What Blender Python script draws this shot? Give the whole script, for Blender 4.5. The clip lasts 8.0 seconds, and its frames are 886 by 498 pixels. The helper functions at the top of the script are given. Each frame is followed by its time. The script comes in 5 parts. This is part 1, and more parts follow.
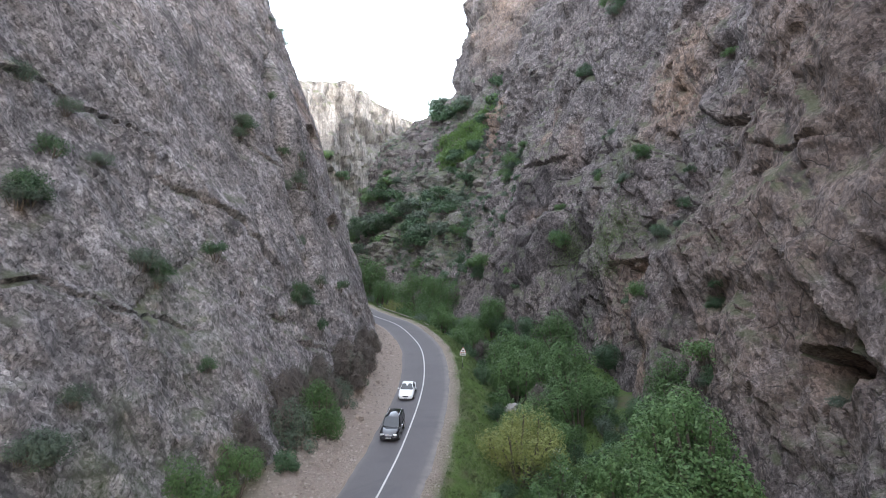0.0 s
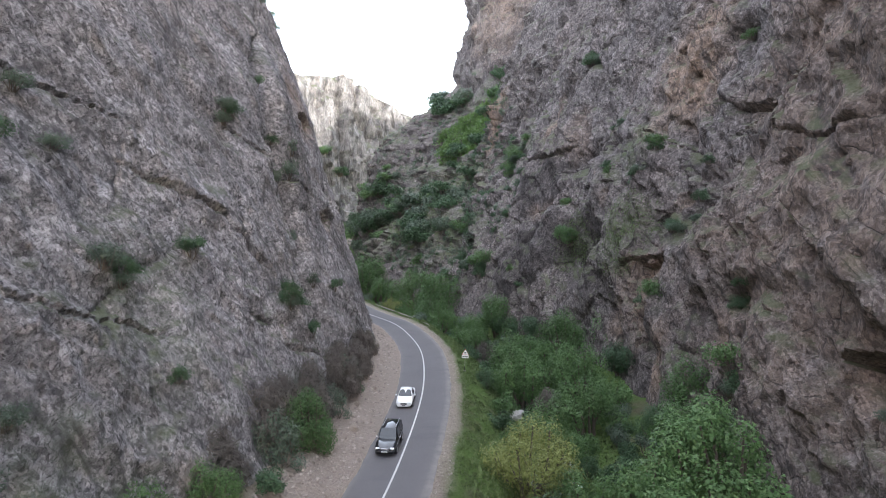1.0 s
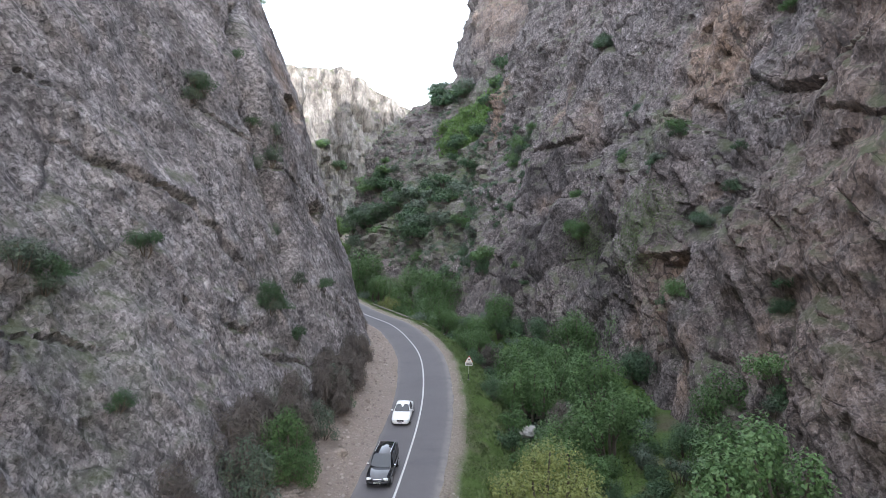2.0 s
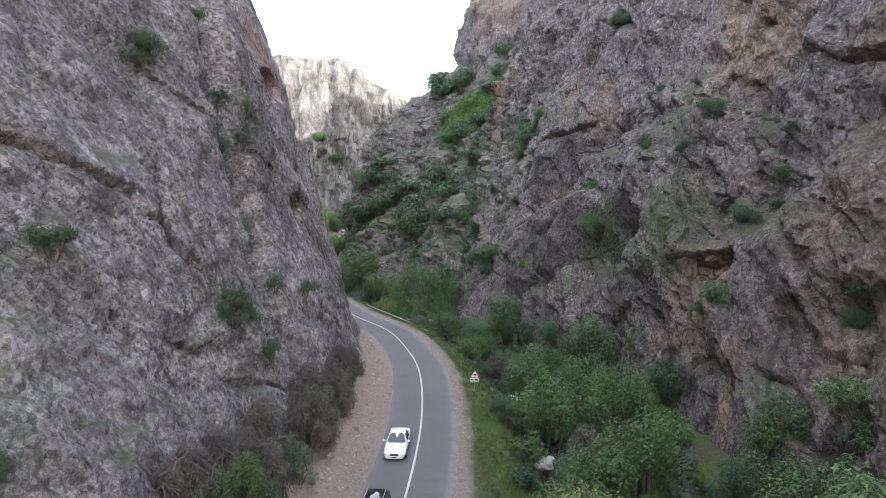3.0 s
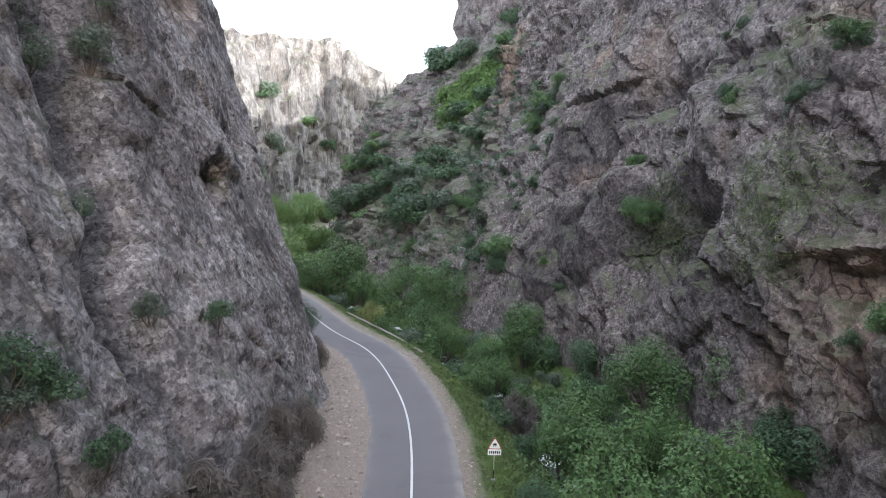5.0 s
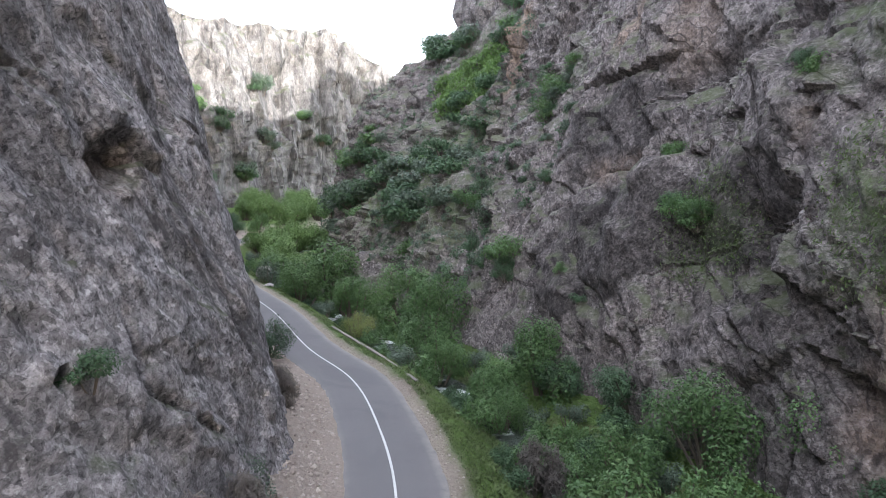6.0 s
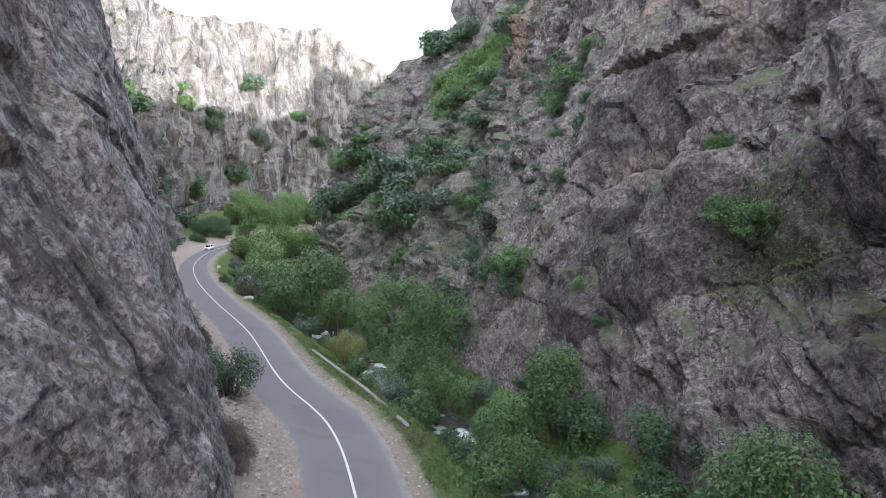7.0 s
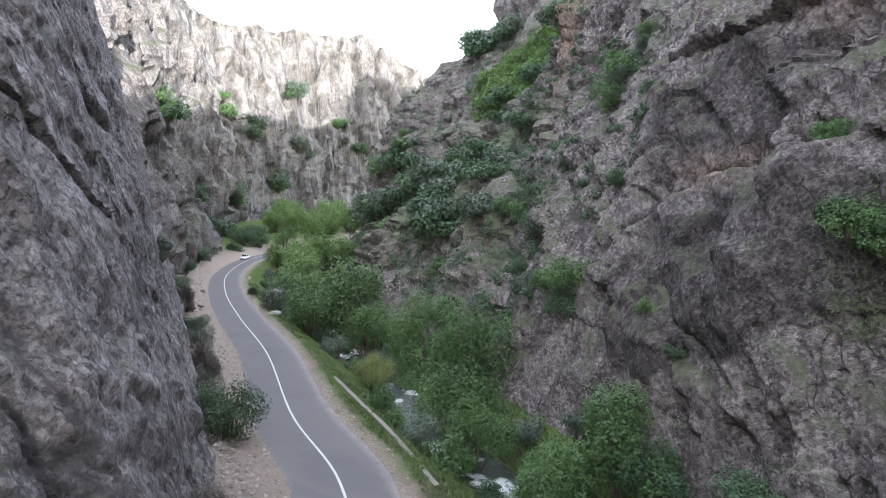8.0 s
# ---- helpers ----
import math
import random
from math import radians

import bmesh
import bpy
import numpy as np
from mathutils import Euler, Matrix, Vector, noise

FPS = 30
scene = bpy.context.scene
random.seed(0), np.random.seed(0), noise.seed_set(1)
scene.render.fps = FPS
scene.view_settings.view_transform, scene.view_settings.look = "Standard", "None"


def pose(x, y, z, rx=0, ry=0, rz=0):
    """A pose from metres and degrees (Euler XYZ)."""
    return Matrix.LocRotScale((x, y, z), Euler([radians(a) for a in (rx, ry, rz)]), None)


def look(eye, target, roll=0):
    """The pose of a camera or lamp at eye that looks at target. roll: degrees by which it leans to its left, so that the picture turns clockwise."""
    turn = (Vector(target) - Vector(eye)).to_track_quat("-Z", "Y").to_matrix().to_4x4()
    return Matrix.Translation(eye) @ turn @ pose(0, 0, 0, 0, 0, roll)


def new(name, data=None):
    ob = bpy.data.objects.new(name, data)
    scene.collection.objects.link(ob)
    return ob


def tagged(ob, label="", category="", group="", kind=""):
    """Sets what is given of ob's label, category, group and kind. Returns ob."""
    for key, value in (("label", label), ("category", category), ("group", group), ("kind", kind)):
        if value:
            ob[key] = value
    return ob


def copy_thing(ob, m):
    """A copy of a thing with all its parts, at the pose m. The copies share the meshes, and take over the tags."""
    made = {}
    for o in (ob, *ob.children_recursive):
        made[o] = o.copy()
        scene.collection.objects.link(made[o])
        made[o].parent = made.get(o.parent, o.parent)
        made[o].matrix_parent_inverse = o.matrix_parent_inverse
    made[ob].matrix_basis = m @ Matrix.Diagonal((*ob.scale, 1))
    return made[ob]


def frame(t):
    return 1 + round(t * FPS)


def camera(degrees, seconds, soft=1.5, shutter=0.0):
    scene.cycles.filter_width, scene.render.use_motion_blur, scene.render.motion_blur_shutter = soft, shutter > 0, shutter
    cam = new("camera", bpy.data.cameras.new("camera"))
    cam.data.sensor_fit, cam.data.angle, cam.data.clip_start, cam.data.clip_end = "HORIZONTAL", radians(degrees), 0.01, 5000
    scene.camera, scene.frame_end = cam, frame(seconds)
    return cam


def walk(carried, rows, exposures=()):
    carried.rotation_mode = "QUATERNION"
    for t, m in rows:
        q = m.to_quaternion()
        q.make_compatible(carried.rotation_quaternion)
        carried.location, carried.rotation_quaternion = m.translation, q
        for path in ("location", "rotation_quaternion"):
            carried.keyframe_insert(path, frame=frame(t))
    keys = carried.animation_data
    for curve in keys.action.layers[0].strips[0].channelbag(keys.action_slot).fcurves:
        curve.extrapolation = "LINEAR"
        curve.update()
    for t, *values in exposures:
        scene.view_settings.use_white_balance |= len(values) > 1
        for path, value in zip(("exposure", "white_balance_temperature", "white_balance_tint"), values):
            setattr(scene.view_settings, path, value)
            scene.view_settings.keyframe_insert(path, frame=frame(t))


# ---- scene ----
cam = camera(74.9, 8.0, 0.7)
METRES, EYE, TILT, LEAN, TURN = 75.0, 22.2, -4.0, 0.0, 0.0
ROWS = [
    (0.0, 0.0, 0.0, 0.0, 0.0, 0.0, 0.0),
    (0.5, -0.0009, 0.0253, -0.0004, -0.01, -0.13, 0.02),
    (1.0, -0.0018, 0.0664, -0.0014, -0.01, -0.33, 0.02),
    (1.5, -0.003, 0.1106, -0.0016, -0.02, -0.55, -0.0),
    (3.0, -0.0085, 0.2907, 0.0013, -0.14, -1.26, -0.05),
    (3.5, -0.0091, 0.3547, 0.0013, -0.16, -1.48, -0.04),
    (4.0, -0.0104, 0.4339, -0.0003, -0.23, -1.74, -0.05),
    (4.5, -0.0115, 0.5078, -0.0011, -0.29, -1.93, -0.06),
    (6.0, -0.0105, 0.7457, 0.0061, -0.47, -2.4, -0.16),
    (6.5, -0.0101, 0.813, 0.0094, -0.53, -2.29, -0.12),
    (7.0, -0.008, 0.8836, 0.0139, -0.61, -2.14, -0.1),
    (7.5, -0.0058, 0.9401, 0.0168, 0.03, -1.88, -0.01),
    (8.0, -0.0005, 0.999, 0.0187, 3.71, -1.45, 0.11),
]
walk(cam, [(t, pose(0, 0, EYE, TILT, LEAN, TURN) @ pose(METRES * x, METRES * y, METRES * z, 90 + pitch, roll, yaw)) for t, x, y, z, yaw, pitch, roll in ROWS],
     [(0.0, 3.48), (4.5, 3.55), (6.0, 3.68), (8.0, 3.74)])

# ---- light: the sun stands behind and to the right, rims raised out of view shade the gorge ----
SUN_TO = Vector((0.50, -0.86, 0.0)).normalized()      # towards the sun, on the plan
SUN_UP = radians(11)
sun_data = bpy.data.lights.new("sun", "SUN")
sun_data.energy, sun_data.angle, sun_data.color = 0.95, radians(0.6), (1.0, 0.98, 0.95)
sun = new("sun", sun_data)
sun.matrix_world = look((SUN_TO.x * 300, SUN_TO.y * 300, 300 * math.tan(SUN_UP)), (0, 0, 0))
world = bpy.data.worlds.new("sky")
scene.world = world
world.use_nodes = True
wn = world.node_tree.nodes
sky = wn.new("ShaderNodeTexSky")
sky.sky_type, sky.sun_disc = "NISHITA", False
sky.sun_elevation, sky.sun_rotation = SUN_UP, math.atan2(SUN_TO.x, SUN_TO.y)
sky.air_density, sky.dust_density, sky.ozone_density = 1.0, 1.5, 1.0
wn["Background"].inputs[1].default_value = 0.15
veil = wn.new("ShaderNodeMix")     # a thin, even veil of white cloud
veil.data_type = "RGBA"
veil.inputs[0].default_value = 0.75
veil.inputs[7].default_value = (2.0, 2.08, 2.35, 1)
world.node_tree.links.new(sky.outputs[0], veil.inputs[6])
world.node_tree.links.new(veil.outputs[2], wn["Background"].inputs[0])


# ---- materials ----
class Mat:
    """A small builder of node materials."""

    def __init__(self, name, rough=0.9, metal=0.0, spec=0.3):
        self.m = bpy.data.materials.new(name)
        self.m.use_nodes = True
        self.n, self.l = self.m.node_tree.nodes, self.m.node_tree.links
        self.b = self.n["Principled BSDF"]
        self.b.inputs["Roughness"].default_value = rough
        self.b.inputs["Metallic"].default_value = metal
        self.b.inputs["Specular IOR Level"].default_value = spec
        self.co = self.n.new("ShaderNodeTexCoord").outputs["Object"]

    def scaled(self, sx, sy, sz):
        m = self.n.new("ShaderNodeMapping")
        m.inputs["Scale"].default_value = (sx, sy, sz)
        self.l.new(self.co, m.inputs[0])
        return m.outputs[0]

    def noise(self, scale, detail=4, rough=0.55, co=None, dist=0.0):
        t = self.n.new("ShaderNodeTexNoise")
        for k, v in (("Scale", scale), ("Detail", detail), ("Roughness", rough), ("Distortion", dist)):
            t.inputs[k].default_value = v
        self.l.new(co or self.co, t.inputs["Vector"])
        return t.outputs[0]

    def voronoi(self, scale, feature="F1", co=None, rnd=1.0):
        t = self.n.new("ShaderNodeTexVoronoi")
        t.feature = feature
        t.inputs["Scale"].default_value, t.inputs["Randomness"].default_value = scale, rnd
        self.l.new(co or self.co, t.inputs["Vector"])
        return t.outputs[0]

    def ramp(self, fac, stops):
        r = self.n.new("ShaderNodeValToRGB")
        e = r.color_ramp.elements
        while len(e) < len(stops):
            e.new(0.5)
        for k, (p, c) in zip(e, stops):
            k.position = p
            k.color = (c, c, c, 1) if isinstance(c, (int, float)) else (*c, 1)
        self.l.new(fac, r.inputs[0])
        return r.outputs[0]

    def mix(self, fac, a, b, mode="MIX"):
        x = self.n.new("ShaderNodeMix")
        x.data_type, x.blend_type = "RGBA", mode
        for s, v in ((0, fac), (6, a), (7, b)):
            if isinstance(v, (int, float)):
                x.inputs[s].default_value = v
            elif isinstance(v, tuple):
                x.inputs[s].default_value = (*v, 1)
            else:
                self.l.new(v, x.inputs[s])
        return x.outputs[2]

    def math(self, op, a, b=0.0):
        x = self.n.new("ShaderNodeMath")
        x.operation, x.use_clamp = op, True
        for s, v in ((0, a), (1, b)):
            if isinstance(v, (int, float)):
                x.inputs[s].default_value = v
            else:
                self.l.new(v, x.inputs[s])
        return x.outputs[0]

    def attr(self, name):
        a = self.n.new("ShaderNodeAttribute")
        a.attribute_name = name
        return a

    def random(self, island=False):
        if island:
            return self.n.new("ShaderNodeNewGeometry").outputs["Random Per Island"]
        return self.n.new("ShaderNodeObjectInfo").outputs["Random"]

    def up(self):
        g = self.n.new("ShaderNodeNewGeometry")
        s = self.n.new("ShaderNodeSeparateXYZ")
        self.l.new(g.outputs["Normal"], s.inputs[0])
        return s.outputs[2]

    def bump(self, height, dist, strength=1.0, after=None):
        p = self.n.new("ShaderNodeBump")
        p.inputs["Strength"].default_value, p.inputs["Distance"].default_value = strength, dist
        self.l.new(height, p.inputs["Height"])
        if after:
            self.l.new(after, p.inputs["Normal"])
        self.l.new(p.outputs[0], self.b.inputs["Normal"])
        return p.outputs[0]

    def product(self, a, b):
        x = self.n.new("ShaderNodeMath")
        x.operation = "MULTIPLY"
        for s, v in ((0, a), (1, b)):
            if isinstance(v, (int, float)):
                x.inputs[s].default_value = v
            else:
                self.l.new(v, x.inputs[s])
        return x.outputs[0]

    def turned(self, degrees, sx, sy, sz):
        """Coordinates turned in the plane of the gorge's walls, then scaled."""
        r = self.n.new("ShaderNodeVectorRotate")
        r.rotation_type = "X_AXIS"
        r.inputs["Angle"].default_value = radians(degrees)
        self.l.new(self.co, r.inputs["Vector"])
        m = self.n.new("ShaderNodeMapping")
        m.inputs["Scale"].default_value = (sx, sy, sz)
        self.l.new(r.outputs[0], m.inputs[0])
        return m.outputs[0]

    def chips(self, scale, co):
        """Broken stone: cells with tilted faces. Gives the height in metres and a value for each cell."""
        t = self.n.new("ShaderNodeTexVoronoi")
        t.inputs["Scale"].default_value = scale
        self.l.new(co, t.inputs["Vector"])
        d, r, h = (self.n.new("ShaderNodeVectorMath") for _ in range(3))
        d.operation, r.operation, h.operation = "SUBTRACT", "SUBTRACT", "DOT_PRODUCT"
        self.l.new(co, d.inputs[0])
        self.l.new(t.outputs["Position"], d.inputs[1])
        self.l.new(t.outputs["Color"], r.inputs[0])
        r.inputs[1].default_value = (0.5, 0.5, 0.5)
        self.l.new(d.outputs[0], h.inputs[0])
        self.l.new(r.outputs[0], h.inputs[1])
        s = self.n.new("ShaderNodeSeparateColor")
        self.l.new(t.outputs["Color"], s.inputs[0])
        return h.outputs["Value"], s.outputs[0]

    def warped(self, co, scale, amount):
        t = self.n.new("ShaderNodeTexNoise")
        t.inputs["Scale"].default_value, t.inputs["Detail"].default_value = scale, 4
        self.l.new(co, t.inputs["Vector"])
        m, a = self.n.new("ShaderNodeVectorMath"), self.n.new("ShaderNodeVectorMath")
        m.operation, a.operation = "MULTIPLY_ADD", "ADD"
        m.inputs[1].default_value = (amount,) * 3
        m.inputs[2].default_value = (-0.5 * amount,) * 3
        self.l.new(t.outputs["Color"], m.inputs[0])
        self.l.new(m.outputs[0], a.inputs[0])
        self.l.new(co, a.inputs[1])
        return a.outputs[0]

    def color(self, c):
        if isinstance(c, tuple):
            self.b.inputs["Base Color"].default_value = (*c, 1)
        else:
            self.l.new(c, self.b.inputs["Base Color"])
        return self

    def rough(self, r):
        self.l.new(r, self.b.inputs["Roughness"])


def rock_material(name, tone, pale, dark, warm, slant, rust, streaks, cracked, mottled):
    """Weathered gorge rock. slant: degrees by which its fractures dip along the gorge."""
    m = Mat(name, 0.95, spec=0.15)
    # smooth slabs beside broken, wrinkled ground
    zone = m.ramp(m.noise(0.065, 5, 0.6, m.turned(slant, 1.0, 1.0, 0.6), 0.5), ((0.44, 0.0), (0.50, 1.0)))
    big = m.noise(0.05, 5, 0.6)
    mid = m.noise(0.35, 6, 0.65, dist=0.6)
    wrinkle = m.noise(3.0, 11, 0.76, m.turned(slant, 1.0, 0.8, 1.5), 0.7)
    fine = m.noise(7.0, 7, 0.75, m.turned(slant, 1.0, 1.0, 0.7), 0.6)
    streak = m.noise(1.0, 5, 0.6, m.scaled(0.42, 0.42, 0.035), 0.3)
    k = lambda f: tuple(f * v for v in tone)
    # creases of the two bump noises coloured darker, crests paler, to deepen their shading
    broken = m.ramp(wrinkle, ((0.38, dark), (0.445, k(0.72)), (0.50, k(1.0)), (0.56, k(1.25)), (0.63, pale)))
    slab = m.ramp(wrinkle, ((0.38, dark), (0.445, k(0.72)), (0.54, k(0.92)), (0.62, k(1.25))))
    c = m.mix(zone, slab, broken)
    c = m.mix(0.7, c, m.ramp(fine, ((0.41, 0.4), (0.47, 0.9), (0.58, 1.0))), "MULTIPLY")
    c = m.mix(m.ramp(big, ((0.46, 0.0), (0.64, rust))), c, m.mix(0.7, c, tuple(2.2 * v for v in warm), "MULTIPLY"))
    c = m.mix(m.ramp(streak, ((0.5, 0.0), (0.66, 0.5 * streaks))), c, dark)
    c = m.mix(m.product(m.ramp(streak, ((0.27, 0.7 * streaks), (0.38, 0.0))), m.ramp(wrinkle, ((0.45, 0.0), (0.53, 1.0)))), c, pale)
    c = m.mix(m.ramp(m.noise(6.5, 4, 0.7), ((0.59, 0.0), (0.64, 0.75))), c, pale)
    c = m.mix(m.ramp(mid, ((0.3, 0.3), (0.46, 0.0))), c, dark)
    # dark varnish on the smooth slabs, with pale runs
    coat = m.product(m.attr("varnish").outputs["Fac"], m.ramp(m.noise(0.55, 6, 0.65), ((0.34, 0.5), (0.50, 1.0))))
    brown = m.mix(m.ramp(wrinkle, ((0.44, 0.0), (0.57, 1.0))), tuple(0.7 * v for v in dark), k(0.5))
    brown = m.mix(m.ramp(streak, ((0.62, 0.0), (0.70, 0.4))), brown, k(1.1))
    c = m.mix(m.product(coat, 0.92), c, brown)
    # lichen: ragged pale patches on darker stone, and broad changes of tone
    lichen = m.noise(0.62, 12, 0.74, m.turned(slant, 1.0, 1.0, 1.3), 0.5)
    c = m.mix(mottled, c, m.ramp(lichen, ((0.40, 0.50), (0.475, 0.70), (0.505, 0.90), (0.56, 1.0))), "MULTIPLY")
    c = m.mix(0.8, c, m.ramp(m.noise(0.11, 5, 0.6, dist=0.8), ((0.38, 0.66), (0.56, 1.0))), "MULTIPLY")
    stain = m.attr("stain").outputs["Fac"]
    rusty = m.mix(m.ramp(fine, ((0.4, 0.0), (0.6, 1.0))), tuple(0.7 * v for v in warm), tuple(1.25 * v for v in warm))
    c = m.mix(m.math("MULTIPLY", stain, m.ramp(m.noise(0.5, 5, 0.65), ((0.3, 0.25), (0.55, 1.0)))), c, rusty)
    far = m.attr("limestone").outputs["Fac"]
    block = m.noise(0.22, 9, 0.68, m.scaled(1.0, 1.0, 0.4), 0.5)
    c = m.mix(m.product(far, 0.88), c, m.ramp(block, ((0.36, (0.10, 0.093, 0.091)), (0.47, (0.235, 0.222, 0.217)), (0.60, (0.37, 0.355, 0.345)))))
    tall = m.noise(1.0, 6, 0.6, m.scaled(0.16, 0.16, 0.012), 0.8)
    c = m.mix(m.product(far, m.ramp(tall, ((0.38, 0.6), (0.43, 0.0), (0.58, 0.0), (0.64, 0.25)))), c, (0.045, 0.043, 0.043))
    bent = m.warped(m.turned(slant, 1.0, 1.0, 0.5), 1.1, 0.5)
    h1, v1 = m.chips(0.45, m.warped(m.turned(slant, 1.0, 1.0, 0.5), 0.4, 1.5))
    h2, v2 = m.chips(1.5, bent)
    h3, v3 = m.chips(4.0, m.warped(m.turned(slant, 1.0, 1.0, 0.65), 2.2, 0.35))
    c = m.mix(0.25, c, m.ramp(v1, ((0.0, 0.45), (1.0, 1.0))), "MULTIPLY")
    c = m.mix(0.55, c, m.ramp(v2, ((0.0, 0.50), (1.0, 1.0))), "MULTIPLY")
    c = m.mix(0.85, c, m.ramp(v3, ((0.0, 0.34), (1.0, 1.0))), "MULTIPLY")
    # short cracks round the broken blocks
    split = m.voronoi(0.55, "DISTANCE_TO_EDGE", m.warped(m.turned(slant, 1.0, 0.8, 0.5), 0.7, 1.2))
    split = m.product(m.ramp(split, ((0.0, 1.0), (0.035, 0.0))), m.ramp(m.noise(0.25, 4, 0.6), ((0.48, 0.0), (0.56, cracked))))
    c = m.mix(split, c, tuple(0.5 * v for v in dark))
    # long joints
    joint = m.ramp(m.noise(0.11, 5, 0.5, m.turned(slant, 1.0, 1.0, 0.35), 0.6), ((0.485, 0.0), (0.5, 1.0), (0.515, 0.0)))
    crack = m.product(joint, m.ramp(m.noise(0.09, 2, 0.5), ((0.46, 0.0), (0.54, 1.0))))
    c = m.mix(m.product(crack, 0.8), c, tuple(0.45 * v for v in dark))
    # moss and small weeds on the ledges
    ledge = m.math("MULTIPLY", m.ramp(m.up(), ((0.42, 0.0), (0.68, 1.0))), m.ramp(m.noise(0.22, 5, 0.6), ((0.42, 0.0), (0.6, 0.7))))
    c = m.mix(ledge, c, m.mix(m.noise(1.5, 3), (0.06, 0.08, 0.035), (0.11, 0.12, 0.07)))
    g = m.attr("green").outputs["Fac"]
    c = m.mix(m.math("MULTIPLY", g, m.ramp(m.noise(0.7, 5, 0.65), ((0.38, 0.0), (0.6, 0.85)))), c, m.mix(m.noise(2.5, 3), (0.05, 0.085, 0.028), (0.095, 0.135, 0.05)))
    m.color(c)
    keep = m.product(m.ramp(zone, ((0.0, 0.3), (1.0, 1.0))), m.ramp(coat, ((0.0, 1.0), (1.0, 0.35))))
    n0 = m.bump(m.noise(0.8, 8, 0.7, m.scaled(1, 1, 0.8), 0.4), 0.4, 0.4)
    n1 = m.bump(m.product(h1, keep), 0.6, 0.35, n0)
    n2 = m.bump(m.product(h2, keep), 0.8, 0.7, n1)
    n3 = m.bump(m.product(h3, keep), 0.36, 1.0, n2)
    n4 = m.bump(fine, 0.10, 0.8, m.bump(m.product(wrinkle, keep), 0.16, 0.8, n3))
    m.bump(split, 0.12, 0.8, n4).node.invert = True
    return m.m


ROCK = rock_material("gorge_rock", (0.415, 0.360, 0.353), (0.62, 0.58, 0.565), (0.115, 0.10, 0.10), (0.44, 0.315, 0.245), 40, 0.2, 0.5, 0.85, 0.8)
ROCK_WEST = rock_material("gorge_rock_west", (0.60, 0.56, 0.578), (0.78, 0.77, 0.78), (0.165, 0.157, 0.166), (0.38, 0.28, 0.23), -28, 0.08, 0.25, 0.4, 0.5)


def ground_material():
    m = Mat("gully_soil", 0.95, spec=0.1)
    c = m.mix(m.noise(0.6, 6, 0.65), (0.16, 0.135, 0.10), (0.085, 0.075, 0.055))
    grass = m.mix(m.noise(1.8, 5, 0.7), (0.055, 0.105, 0.025), (0.11, 0.16, 0.05))
    c = m.mix(m.ramp(m.noise(0.18, 5, 0.6), ((0.34, 0.15), (0.5, 0.95))), c, grass)
    gravel = m.mix(m.noise(3.0, 6, 0.7), (0.40, 0.335, 0.295), (0.25, 0.205, 0.178))
    gravel = m.mix(m.ramp(m.voronoi(3.6), ((0.1, 0.5), (0.28, 0.0))), gravel, (0.52, 0.455, 0.41))
    c = m.mix(m.attr("gravel").outputs["Fac"], c, gravel)
    m.color(c)
    n = m.bump(m.noise(1.4, 8, 0.75), 0.5, 1.0)
    m.bump(m.voronoi(4.0), 0.12, 0.7, n)
    return m.m


def asphalt_material():
    m = Mat("worn_asphalt", 0.8, spec=0.35)
    c = m.mix(m.noise(0.25, 5, 0.6), (0.108, 0.101, 0.105), (0.138, 0.130, 0.134))
    c = m.mix(m.ramp(m.noise(55, 3, 0.7), ((0.35, 0.5), (0.5, 0.0))), c, (0.07, 0.07, 0.075))
    c = m.mix(m.ramp(m.noise(0.12, 4, 0.7, dist=1.0), ((0.56, 0.0), (0.62, 0.35))), c, (0.085, 0.085, 0.092))
    c = m.mix(m.math("MULTIPLY", m.attr("edge").outputs["Fac"], m.ramp(m.noise(0.9, 5, 0.65), ((0.3, 0.2), (0.6, 0.9)))), c, (0.235, 0.215, 0.20))
    m.color(c)
    m.bump(m.noise(60, 3, 0.7), 0.01, 0.5)
    return m.m


def leaf_material(name, a, b, shine=0.45):
    m = Mat(name, shine, spec=0.25)
    c = m.mix(m.random(True), a, b)
    c = m.mix(m.math("MULTIPLY", m.random(), 0.5), c, tuple(0.62 * v for v in a))
    m.color(c)
    m.b.inputs["Transmission Weight"].default_value = 0.0
    t = m.n.new("ShaderNodeBsdfTranslucent")
    m.l.new(c, t.inputs[0])
    x = m.n.new("ShaderNodeMixShader")
    x.inputs[0].default_value = 0.22
    m.l.new(m.b.outputs[0], x.inputs[1])
    m.l.new(t.outputs[0], x.inputs[2])
    m.l.new(x.outputs[0], m.n["Material Output"].inputs[0])
    return m.m


def plain(name, c, rough=0.6, metal=0.0, var=0.12, scale=8.0, spec=0.4):
    m = Mat(name, rough, metal, spec)
    m.color(m.mix(m.noise(scale, 5, 0.6), c, tuple(v * (1 - 2 * var) for v in c)))
    return m.m


